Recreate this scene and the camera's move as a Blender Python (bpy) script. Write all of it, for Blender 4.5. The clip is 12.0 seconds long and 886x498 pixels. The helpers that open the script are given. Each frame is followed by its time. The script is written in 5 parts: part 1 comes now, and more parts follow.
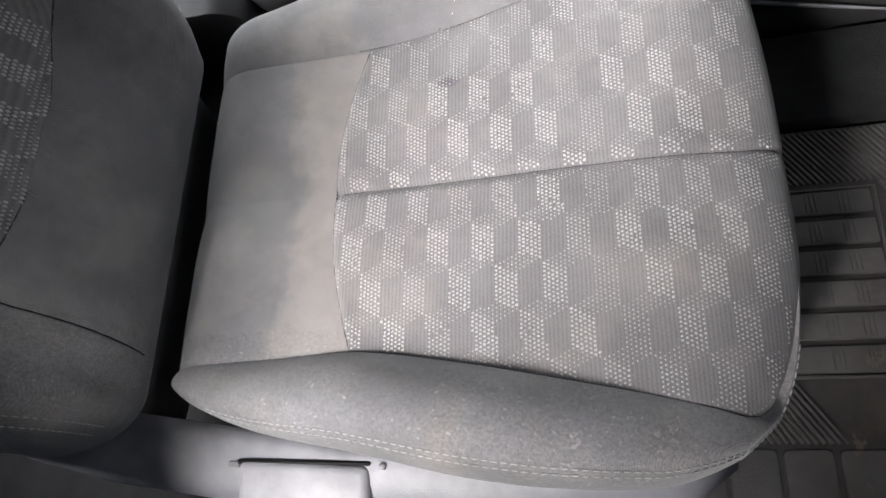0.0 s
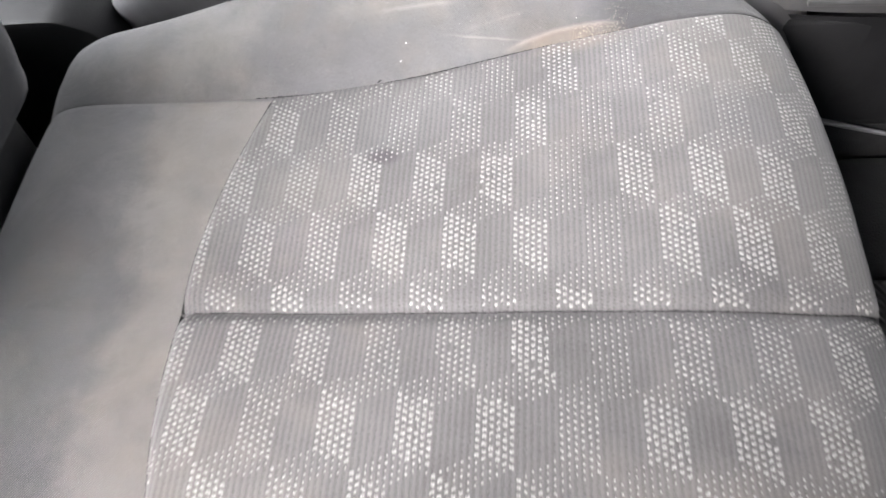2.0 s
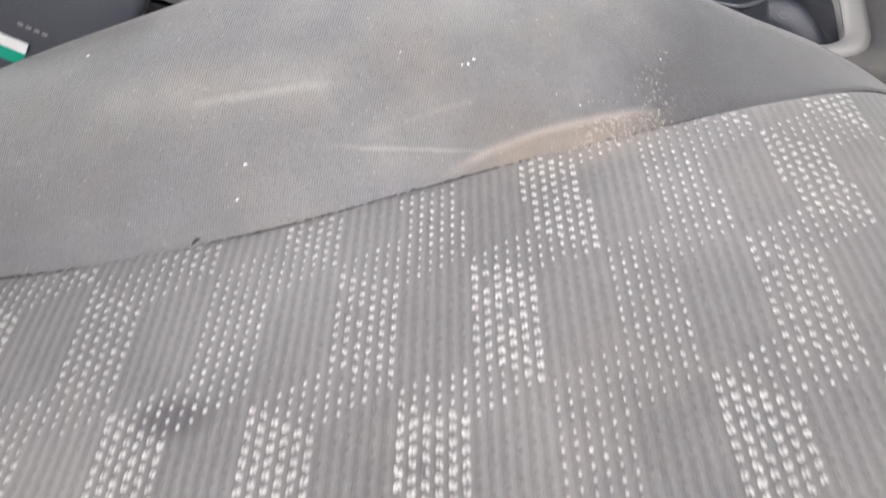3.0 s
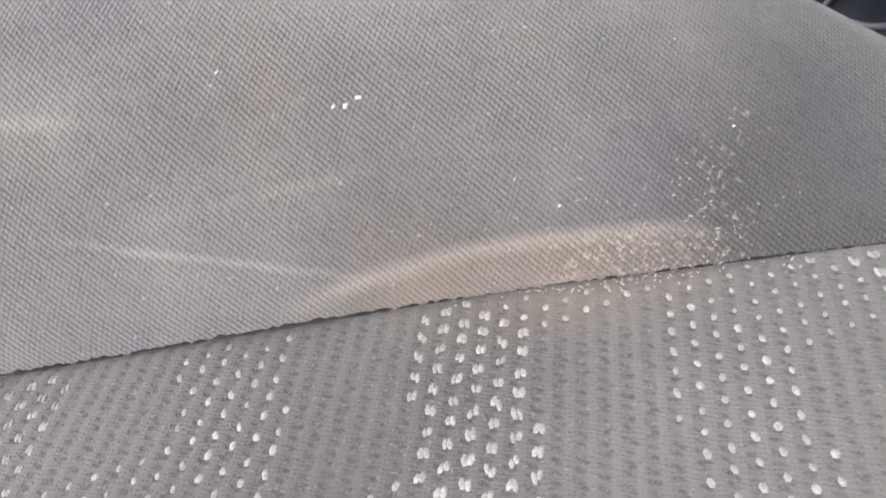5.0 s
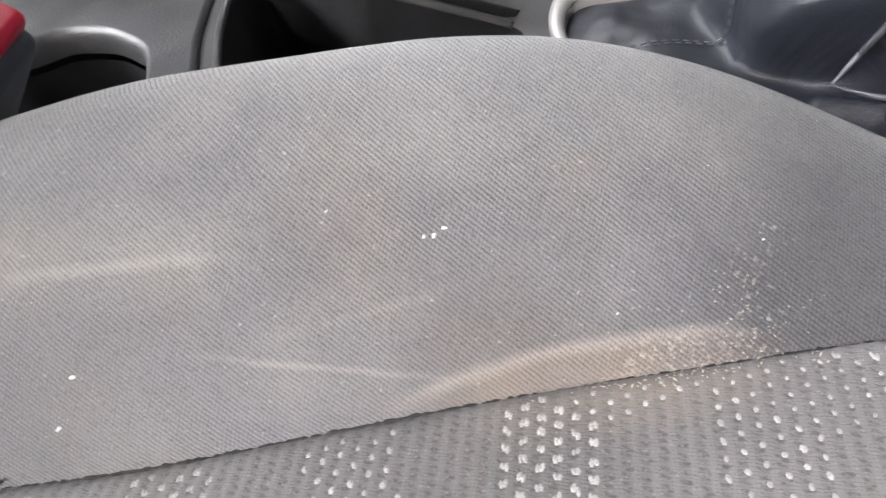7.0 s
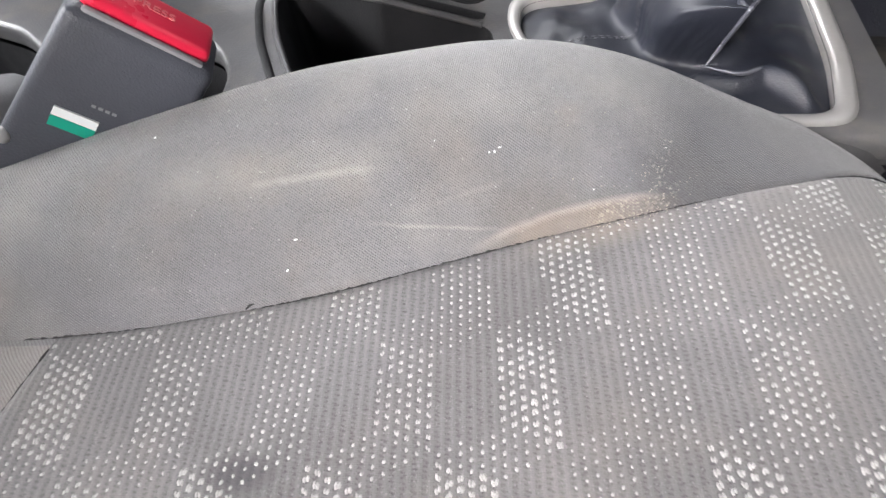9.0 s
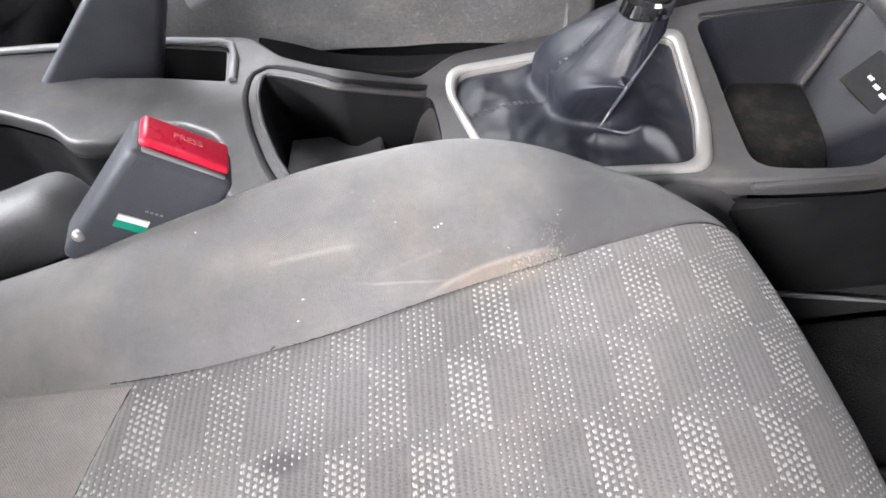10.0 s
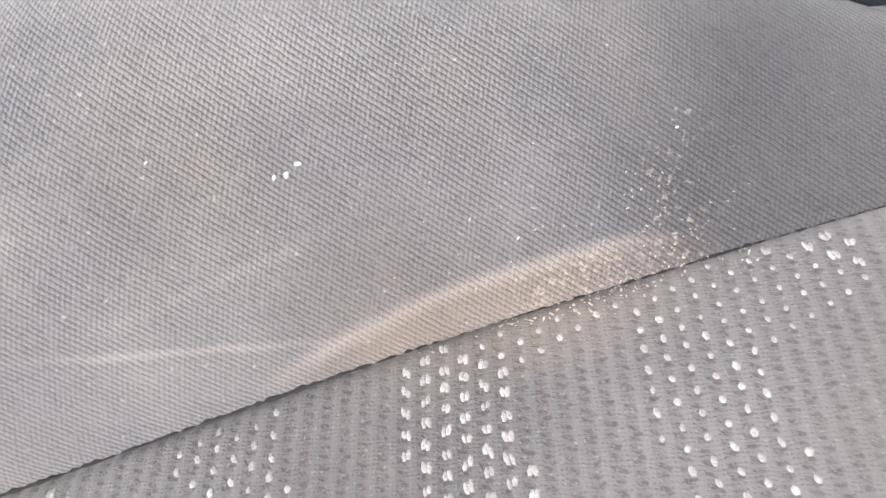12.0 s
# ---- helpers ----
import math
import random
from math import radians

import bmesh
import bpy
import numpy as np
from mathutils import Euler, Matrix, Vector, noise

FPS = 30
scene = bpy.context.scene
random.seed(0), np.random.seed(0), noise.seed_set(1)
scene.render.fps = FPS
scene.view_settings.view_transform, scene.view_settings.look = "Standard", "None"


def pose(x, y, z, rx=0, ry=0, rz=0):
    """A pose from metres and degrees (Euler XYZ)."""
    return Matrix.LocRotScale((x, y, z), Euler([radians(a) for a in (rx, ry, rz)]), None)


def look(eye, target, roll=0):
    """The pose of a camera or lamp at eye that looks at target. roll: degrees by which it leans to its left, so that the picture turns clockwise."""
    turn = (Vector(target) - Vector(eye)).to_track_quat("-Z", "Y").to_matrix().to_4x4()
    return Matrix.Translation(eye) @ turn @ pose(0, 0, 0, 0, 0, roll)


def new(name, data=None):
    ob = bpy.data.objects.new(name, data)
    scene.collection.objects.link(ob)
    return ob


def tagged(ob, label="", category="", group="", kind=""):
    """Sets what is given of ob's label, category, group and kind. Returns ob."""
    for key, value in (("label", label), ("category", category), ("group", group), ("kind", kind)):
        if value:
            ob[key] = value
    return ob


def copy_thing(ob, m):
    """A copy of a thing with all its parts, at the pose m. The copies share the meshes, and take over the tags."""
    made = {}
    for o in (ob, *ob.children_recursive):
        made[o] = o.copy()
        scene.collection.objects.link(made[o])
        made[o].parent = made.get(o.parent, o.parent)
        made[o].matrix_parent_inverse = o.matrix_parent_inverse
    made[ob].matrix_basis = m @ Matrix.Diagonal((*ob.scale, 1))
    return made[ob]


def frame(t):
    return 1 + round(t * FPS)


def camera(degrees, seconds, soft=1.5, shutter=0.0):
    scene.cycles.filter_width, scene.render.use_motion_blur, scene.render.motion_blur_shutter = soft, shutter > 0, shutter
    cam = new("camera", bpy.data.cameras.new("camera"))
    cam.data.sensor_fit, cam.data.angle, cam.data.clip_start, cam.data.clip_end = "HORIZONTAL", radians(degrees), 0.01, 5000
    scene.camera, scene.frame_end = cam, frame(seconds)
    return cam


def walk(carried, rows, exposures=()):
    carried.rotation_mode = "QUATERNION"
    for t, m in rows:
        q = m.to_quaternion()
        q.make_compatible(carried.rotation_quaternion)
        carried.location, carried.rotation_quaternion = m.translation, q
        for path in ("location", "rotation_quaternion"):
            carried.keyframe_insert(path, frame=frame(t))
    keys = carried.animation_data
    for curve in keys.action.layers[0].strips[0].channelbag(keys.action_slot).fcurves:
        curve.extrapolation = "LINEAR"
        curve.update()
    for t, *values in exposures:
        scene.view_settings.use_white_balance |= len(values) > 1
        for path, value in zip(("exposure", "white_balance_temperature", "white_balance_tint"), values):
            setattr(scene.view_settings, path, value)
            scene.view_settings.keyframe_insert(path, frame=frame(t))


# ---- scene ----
cam = camera(69.0, 12.0, soft=1.5, shutter=0.2)
PATH = [
    (0, (0.2531, -0.2503, 0.7983), (0.2002, -0.1826, 0.6176), -39.61),
    (0.5, (0.2587, -0.2472, 0.7955), (0.2057, -0.1808, 0.6144), -40.42),
    (1, (0.2643, -0.2334, 0.7801), (0.2195, -0.1613, 0.5990), -34.33),
    (1.5, (0.2456, -0.2091, 0.7364), (0.2083, -0.1298, 0.5567), -25.13),
    (2, (0.2021, -0.1325, 0.6137), (0.1732, -0.0377, 0.4400), -15.03),
    (2.5, (0.1817, -0.0238, 0.5341), (0.1709, 0.0778, 0.3621), -8.13),
    (3, (0.1995, 0.0315, 0.4552), (0.1803, 0.1555, 0.2994), -10.85),
    (3.2, (0.2103, 0.0746, 0.4549), (0.1800, 0.1758, 0.2851), -16.25),
    (4.8, (0.2257, 0.1277, 0.3918), (0.1908, 0.2455, 0.2340), -10.64),
    (5, (0.2285, 0.1296, 0.3936), (0.1924, 0.2500, 0.2381), -10.98),
    (5.5, (0.2357, 0.1362, 0.4025), (0.2028, 0.2701, 0.2576), -10.00),
    (6, (0.2416, 0.1349, 0.4115), (0.2126, 0.2706, 0.2675), -10.82),
    (6.5, (0.2393, 0.1331, 0.4101), (0.2091, 0.2675, 0.2650), -11.27),
    (7, (0.2215, 0.1278, 0.4214), (0.1786, 0.2537, 0.2721), -14.55),
    (7.5, (0.1938, 0.1157, 0.4318), (0.1503, 0.2419, 0.2829), -13.30),
    (7.7, (0.1864, 0.1135, 0.4355), (0.1435, 0.2398, 0.2865), -12.64),
    (9.3, (0.1936, 0.0116, 0.5279), (0.1793, 0.1332, 0.3698), -10.65),
    (9.5, (0.1965, 0.0015, 0.5618), (0.1824, 0.1152, 0.3978), -12.64),
    (9.6, (0.2033, 0.0001, 0.5783), (0.1892, 0.1159, 0.4158), -12.84),
    (9.9, (0.2044, -0.0089, 0.5881), (0.1968, 0.1160, 0.4321), -9.50),
    (10, (0.2046, -0.0095, 0.5872), (0.1977, 0.1143, 0.4303), -9.27),
    (10.2, (0.2212, 0.0463, 0.5269), (0.2018, 0.1635, 0.3660), -14.49),
    (10.5, (0.2323, 0.0954, 0.4826), (0.2069, 0.2030, 0.3159), -16.88),
    (11, (0.2276, 0.1211, 0.4510), (0.2058, 0.2235, 0.2807), -16.96),
    (11.5, (0.2347, 0.1311, 0.4245), (0.2028, 0.2342, 0.2562), -21.35),
    (12, (0.2304, 0.1466, 0.4048), (0.2025, 0.2492, 0.2354), -19.63),
]
walk(cam, [(t, look(e, g, r)) for t, e, g, r in PATH], [(0.0, 0.1), (1.0, 0.25), (1.5, 0.3), (2.0, 0.1), (2.5, -0.2), (3.0, -0.3), (5.0, -0.6), (6.0, -0.55), (6.5, -0.5), (7.5, -0.35), (9.5, -0.1), (10.0, 0.05), (10.5, -0.1), (12.0, -0.25)])

Z0 = 0.30  # height of the seat's middle above the cabin floor

# ---- light: an overcast sky, the open door beside the seat, the windscreen ----
world = bpy.data.worlds.new("sky")
scene.world = world
world.use_nodes = True
wn = world.node_tree.nodes
sky = wn.new("ShaderNodeTexSky")
sky.sky_type, sky.sun_disc, sky.sun_elevation, sky.sun_rotation = "NISHITA", False, radians(50), radians(200)
world.node_tree.links.new(sky.outputs[0], wn["Background"].inputs[0])
wn["Background"].inputs[1].default_value = 0.012


def area_lamp(name, eye, target, sx, sy, watts, colour=(1, 1, 1), spread=180):
    d = bpy.data.lights.new(name, "AREA")
    d.shape, d.size, d.size_y, d.energy, d.color, d.spread = "RECTANGLE", sx, sy, watts, colour, radians(spread)
    ob = new(name, d)
    ob.matrix_world = look(eye, target)
    return ob


area_lamp("door_opening_light", (-0.60, -1.22, 1.50), (0.01, 0.24, 0.30), 0.55, 0.5, 7.6, (1.0, 0.955, 0.955), 32)
area_lamp("far_window_light", (-0.25, 1.17, 0.95), (0.05, 0.45, 0.24), 1.0, 0.40, 7.0, (0.955, 0.96, 1.0), 100)
area_lamp("rear_window_light", (-1.25, 0.42, 1.02), (0.0, 0.44, 0.24), 0.9, 0.35, 14.0, (0.955, 0.96, 1.0), 80)
area_lamp("windscreen_light", (0.95, 0.40, 1.10), (0.2, 0.3, 0.3), 1.1, 0.4, 3.2, (0.94, 0.95, 1.0))

# ---- materials ----


class Nodes:
    """A small wrapper that builds one node material."""

    def __init__(self, name, rough=0.8, metal=0.0, spec=0.5):
        self.mat = bpy.data.materials.new(name)
        self.mat.use_nodes = True
        self.t = self.mat.node_tree
        self.b = self.t.nodes["Principled BSDF"]
        self.b.inputs["Roughness"].default_value = rough
        self.b.inputs["Metallic"].default_value = metal
        self.b.inputs["Specular IOR Level"].default_value = spec
        self.co = self.node("ShaderNodeTexCoord").outputs["Object"]

    def node(self, kind):
        return self.t.nodes.new(kind)

    def put(self, sock, v):
        if isinstance(v, (int, float, tuple)):
            sock.default_value = v
        else:
            self.t.links.new(v, sock)

    def math(self, op, a, b=0.0, c=0.0, clamp=False):
        n = self.node("ShaderNodeMath")
        n.operation, n.use_clamp = op, clamp
        for s, v in zip(n.inputs, (a, b, c)):
            self.put(s, v)
        return n.outputs[0]

    def noise(self, scale, detail=3.0, rough=0.55, vec=None):
        n = self.node("ShaderNodeTexNoise")
        n.inputs["Scale"].default_value, n.inputs["Detail"].default_value, n.inputs["Roughness"].default_value = scale, detail, rough
        self.put(n.inputs["Vector"], vec or self.co)
        return n.outputs["Fac"]

    def mapped(self, loc=(0, 0, 0), rot=(0, 0, 0), scale=(1, 1, 1)):
        n = self.node("ShaderNodeMapping")
        n.inputs["Location"].default_value = loc
        n.inputs["Rotation"].default_value = [radians(a) for a in rot]
        n.inputs["Scale"].default_value = scale
        self.put(n.inputs["Vector"], self.co)
        return n.outputs[0]

    def ramp(self, fac, stops):
        n = self.node("ShaderNodeValToRGB")
        e = n.color_ramp.elements
        while len(e) < len(stops):
            e.new(0.5)
        for el, (p, c) in zip(e, stops):
            el.position, el.color = p, (*c, 1) if len(c) == 3 else c
        self.put(n.inputs[0], fac)
        return n.outputs[0]

    def mix(self, fac, a, b, mode="MIX"):
        n = self.node("ShaderNodeMix")
        n.data_type, n.blend_type = "RGBA", mode
        self.put(n.inputs["Factor"], fac)
        self.put(n.inputs["A"], (*a, 1) if isinstance(a, tuple) else a)
        self.put(n.inputs["B"], (*b, 1) if isinstance(b, tuple) else b)
        return n.outputs["Result"]

    def xyz(self, vec=None):
        n = self.node("ShaderNodeSeparateXYZ")
        self.put(n.inputs[0], vec or self.co)
        return n.outputs

    def bump(self, height, dist, strength=1.0, below=None):
        n = self.node("ShaderNodeBump")
        n.inputs["Distance"].default_value, n.inputs["Strength"].default_value = dist, strength
        self.put(n.inputs["Height"], height)
        if below is not None:
            self.put(n.inputs["Normal"], below)
        return n.outputs[0]

    def done(self, colour, normal=None, rough=None):
        self.put(self.b.inputs["Base Color"], (*colour, 1) if isinstance(colour, tuple) else colour)
        if normal is not None:
            self.put(self.b.inputs["Normal"], normal)
        if rough is not None:
            self.put(self.b.inputs["Roughness"], rough)
        return self.mat


def grained(name, colour, rough, grain=900.0, depth=0.0003, metal=0.0, spec=0.5, vary=0.25, dirt=0.0, dirt_colour=(0.2, 0.17, 0.13)):
    """Moulded plastic, rubber, leather or metal with a fine grain and wear at two scales."""
    n = Nodes(name, rough, metal, spec)
    big, fine = n.noise(18.0, 4), n.noise(grain, 2)
    dark, light = tuple(c * (1 - vary) for c in colour), tuple(min(1, c * (1 + vary)) for c in colour)
    col = n.ramp(big, [(0.3, dark), (0.7, light)])
    if dirt:
        patch = n.math("MULTIPLY", n.ramp(n.noise(35.0, 6, 0.7), [(0.5, (0, 0, 0)), (0.75, (1, 1, 1))]), dirt)
        col = n.mix(patch, col, dirt_colour)
    r = n.math("ADD", n.math("MULTIPLY", n.noise(60.0, 4), 0.25), rough - 0.12, clamp=True)
    return n.done(col, n.bump(fine, depth), r)


def twill_fabric(name, base):
    """Plain grey seat cloth with diagonal twill ribs, lint, a dried tide-mark stain beside the seam, pale marks of
    rubbing and painted shade.
    """
    n = Nodes(name, 0.85, 0, 0.25)
    n.b.inputs["Sheen Weight"].default_value, n.b.inputs["Sheen Roughness"].default_value = 0.35, 0.5
    x, y, z = n.xyz()
    side = n.math("ABSOLUTE", y)
    wob = n.math("ADD", n.math("MULTIPLY", n.noise(120.0, 2), 0.0007), n.math("MULTIPLY", n.noise(900.0, 2), 0.00035))
    # ribs run obliquely over the cloth
    run = n.math("ADD", n.math("ADD", n.math("MULTIPLY", x, 0.70), n.math("MULTIPLY", n.math("ADD", side, z), 0.60)), wob)
    rib = n.math("ADD", n.math("MULTIPLY", n.math("SINE", n.math("MULTIPLY", run, 2 * math.pi / 0.00100)), 0.5), 0.5)
    rib = n.ramp(rib, [(0.15, (0, 0, 0)), (0.62, (1, 1, 1))])
    along = n.math("SUBTRACT", n.math("MULTIPLY", x, 0.85), n.math("MULTIPLY", n.math("ADD", side, z), 0.37))
    thread = n.math("ADD", n.math("MULTIPLY", n.math("SINE", n.math("ADD", n.math("MULTIPLY", along, 2 * math.pi / 0.0009), n.math("MULTIPLY", run, 2100.0))), 0.5), 0.5)
    broken = n.ramp(n.noise(620.0, 2), [(0.36, (0.25, 0.25, 0.25)), (0.60, (1, 1, 1))])
    weave = n.math("ADD", n.math("SUBTRACT", 1.0, n.math("MULTIPLY", n.math("SUBTRACT", 1.0, rib), broken)), n.math("MULTIPLY", n.math("SUBTRACT", thread, 1.0), n.math("MULTIPLY", n.noise(300.0, 2), 0.75)), clamp=True)
    fuzz = n.noise(1500.0, 2)
    mottled = n.noise(14.0, 5, 0.6)
    c0, c1 = tuple(c * 0.80 for c in base), tuple(c * 1.2 for c in base)
    col = n.ramp(mottled, [(0.3, c0), (0.7, c1)])
    tint = n.ramp(n.noise(22.0, 4, 0.6), [(0.35, (0.97, 0.975, 1.01)), (0.52, (1.0, 1.0, 1.0)), (0.68, (1.05, 1.0, 0.955))])
    col = n.mix(1.0, col, tint, "MULTIPLY")
    col = n.mix(n.math("MULTIPLY", n.math("SUBTRACT", 1.0, weave, clamp=True), 0.36), col, tuple(c * 0.22 for c in base))
    fleck = n.ramp(n.noise(1100.0, 1), [(0.30, (1, 1, 1)), (0.40, (0, 0, 0))])
    col = n.mix(n.math("MULTIPLY", fleck, 0.3), col, tuple(c * 0.25 for c in base))
    # pale specks put the thread's specular glints into the colour
    painted_glint = n.ramp(n.noise(750.0, 1), [(0.72, (0, 0, 0)), (0.79, (1, 1, 1))])
    col = n.mix(n.math("MULTIPLY", painted_glint, 0.30), col, (0.62, 0.61, 0.60))
    col = n.mix(n.math("MULTIPLY", n.ramp(fuzz, [(0.62, (0, 0, 0)), (0.8, (1, 1, 1))]), 0.25), col, tuple(min(1, c * 2.4) for c in base))
    # pale dusty blotches
    dust = n.ramp(n.noise(9.0, 5, 0.65), [(0.48, (0, 0, 0)), (0.72, (1, 1, 1))])
    col = n.mix(n.math("MULTIPLY", dust, 0.34), col, (0.44, 0.41, 0.375))
    # pilled, grubby nap on the outer bolster
    outer = n.math("LESS_THAN", y, -0.13)
    pill = n.ramp(n.noise(380.0, 3, 0.6), [(0.40, (1, 1, 1)), (0.56, (0, 0, 0))])
    col = n.mix(n.math("MULTIPLY", n.math("MULTIPLY", pill, outer), 0.42), col, tuple(c * 0.42 for c in base))
    knot = n.ramp(n.noise(300.0, 2, 0.5, n.mapped(loc=(0.7, 0.2, 0.0))), [(0.66, (0, 0, 0)), (0.73, (1, 1, 1))])
    col = n.mix(n.math("MULTIPLY", n.math("MULTIPLY", knot, outer), 0.40), col, (0.50, 0.48, 0.46))
    # cleaner, darker cloth with painted shade on the bolster's front; painted shade behind the insert
    rub_shade = n.math("ADD", x, n.math("MULTIPLY", n.math("SUBTRACT", n.noise(30.0, 4, 0.6), 0.5), 0.05))
    rub_shade = n.math("MULTIPLY", n.math("SUBTRACT", n.math("SUBTRACT", rub_shade, 0.226), n.math("MULTIPLY", n.math("SUBTRACT", y, 0.21), 0.30)), 1 / 0.035, clamp=True)
    rub_shade = n.math("MULTIPLY", rub_shade, n.math("GREATER_THAN", y, 0.1))
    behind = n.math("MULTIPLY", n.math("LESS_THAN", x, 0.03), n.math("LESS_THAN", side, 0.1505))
    rub_and_shade = n.math("MAXIMUM", n.math("MULTIPLY", rub_shade, 0.60), n.math("MULTIPLY", behind, 0.14))
    col = n.mix(rub_and_shade, col, (0.27, 0.28, 0.31), "MULTIPLY")
    col = n.mix(n.math("MULTIPLY", n.math("MULTIPLY", n.math("SUBTRACT", 1.0, weave, clamp=True), rub_shade), 0.35), col, tuple(c * 0.15 for c in base))
    # a spill that dried along the far seam, with a paler rim and gritty crumbs
    near = n.math("GREATER_THAN", y, 0.1)
    warp = n.math("MULTIPLY", n.math("SUBTRACT", n.noise(60.0, 4), 0.5), 0.012)
    grit = n.ramp(n.noise(900.0, 2), [(0.50, (0, 0, 0)), (0.66, (1, 1, 1))])
    u = n.math("SUBTRACT", x, 0.215)
    arc = n.math("ADD", n.math("SUBTRACT", n.math("MULTIPLY", u, 0.29), n.math("MULTIPLY", n.math("MULTIPLY", u, u), 2.4)), 0.1968)
    line = n.math("ADD", n.math("SUBTRACT", y, arc), n.math("MULTIPLY", warp, 0.12))

    def band(value, width, soft=0.0):
        """1 on a line, falling to 0 at the given half width."""
        return n.math("SUBTRACT", 1.0, n.math("MULTIPLY", n.math("ABSOLUTE", value), 1 / width), clamp=True)

    def span(lo, hi, fade):
        """1 between two places along x, with ragged soft ends."""
        xx = n.math("ADD", x, warp)
        return n.math("MULTIPLY", n.math("MULTIPLY", n.math("SUBTRACT", xx, lo), 1 / fade, clamp=True), n.math("MULTIPLY", n.math("SUBTRACT", hi, xx), 1 / fade, clamp=True))

    below = n.math("MULTIPLY", n.math("SUBTRACT", 0.0006, line), 1 / 0.0016, clamp=True)
    inside = n.math("MULTIPLY", n.math("MULTIPLY", below, span(0.180, 0.262, 0.022)), near)
    col = n.mix(n.math("MULTIPLY", n.math("MULTIPLY", inside, n.math("ADD", 0.2, n.noise(90.0, 4))), 0.46), col, (0.30, 0.235, 0.18))
    col = n.mix(n.math("MULTIPLY", n.math("MULTIPLY", inside, grit), n.math("MULTIPLY", span(0.222, 0.262, 0.012), 0.38)), col, (0.62, 0.55, 0.45))
    rim = n.math("MULTIPLY", n.math("MULTIPLY", band(line, 0.0017), span(0.178, 0.256, 0.014)), near)
    col = n.mix(n.math("MULTIPLY", n.math("MULTIPLY", rim, n.math("ADD", 0.3, n.noise(110.0, 4))), 0.36), col, (0.54, 0.48, 0.42))
    # crumbs strewn up from its end
    trail = n.math("MULTIPLY", n.math("MULTIPLY", band(n.math("SUBTRACT", n.math("ADD", x, warp), 0.2555), 0.007), n.math("LESS_THAN", y, 0.224)), near)
    col = n.mix(n.math("MULTIPLY", n.math("MULTIPLY", trail, n.ramp(n.noise(700.0, 2), [(0.58, (0, 0, 0)), (0.68, (1, 1, 1))])), 0.45), col, (0.62, 0.58, 0.52))
    # thin dry run-marks
    for lo, hi, x0, y0, slope, width, amount in ((0.140, 0.200, 0.168, 0.1886, 0.074, 0.0008, 0.24), (0.152, 0.200, 0.175, 0.1970, 0.34, 0.0014, 0.10), (0.098, 0.156, 0.130, 0.1998, 0.19, 0.0018, 0.26), (0.06, 0.16, 0.11, 0.2000, 0.15, 0.012, 0.16)):
        run_mark = n.math("SUBTRACT", n.math("SUBTRACT", y, y0), n.math("MULTIPLY", n.math("SUBTRACT", x, x0), slope))
        run_mark = n.math("ADD", run_mark, n.math("MULTIPLY", warp, 0.18))
        mark = n.math("MULTIPLY", n.math("MULTIPLY", n.math("MULTIPLY", band(run_mark, width), n.math("ADD", 0.35, n.noise(130.0, 4))), span(lo, hi, 0.018)), near)
        col = n.mix(n.math("MULTIPLY", mark, amount), col, (0.58, 0.55, 0.50))
    # a paler, brownish wash behind the insert with a ragged edge
    ragged = n.math("ADD", x, n.math("MULTIPLY", n.math("SUBTRACT", n.noise(28.0, 5, 0.6), 0.5), 0.075))
    wash = n.math("MULTIPLY", n.math("MULTIPLY", n.math("ADD", ragged, 0.050), 1 / 0.025, clamp=True), n.math("MULTIPLY", n.math("LESS_THAN", x, 0.04), n.math("LESS_THAN", side, 0.151)))
    col = n.mix(n.math("MULTIPLY", n.math("MULTIPLY", wash, n.math("ADD", 0.3, n.noise(60.0, 4))), 0.34), col, (0.40, 0.355, 0.32))
    # pale scuffs on the near bolster
    off = n.math("LESS_THAN", y, -0.19)
    scuff = n.ramp(n.noise(95.0, 5, 0.75), [(0.60, (0, 0, 0)), (0.66, (1, 1, 1)), (0.70, (0, 0, 0))])
    where = n.math("MULTIPLY", n.math("MULTIPLY", scuff, off), span(0.16, 0.30, 0.03))
    col = n.mix(n.math("MULTIPLY", where, 0.40), col, (0.50, 0.48, 0.44))
    nm = n.bump(n.noise(25.0, 3), 0.004, 0.35)
    nm = n.bump(weave, 0.0004, 0.7, nm)
    return n.done(col, n.bump(fuzz, 0.0002, 0.5, nm))


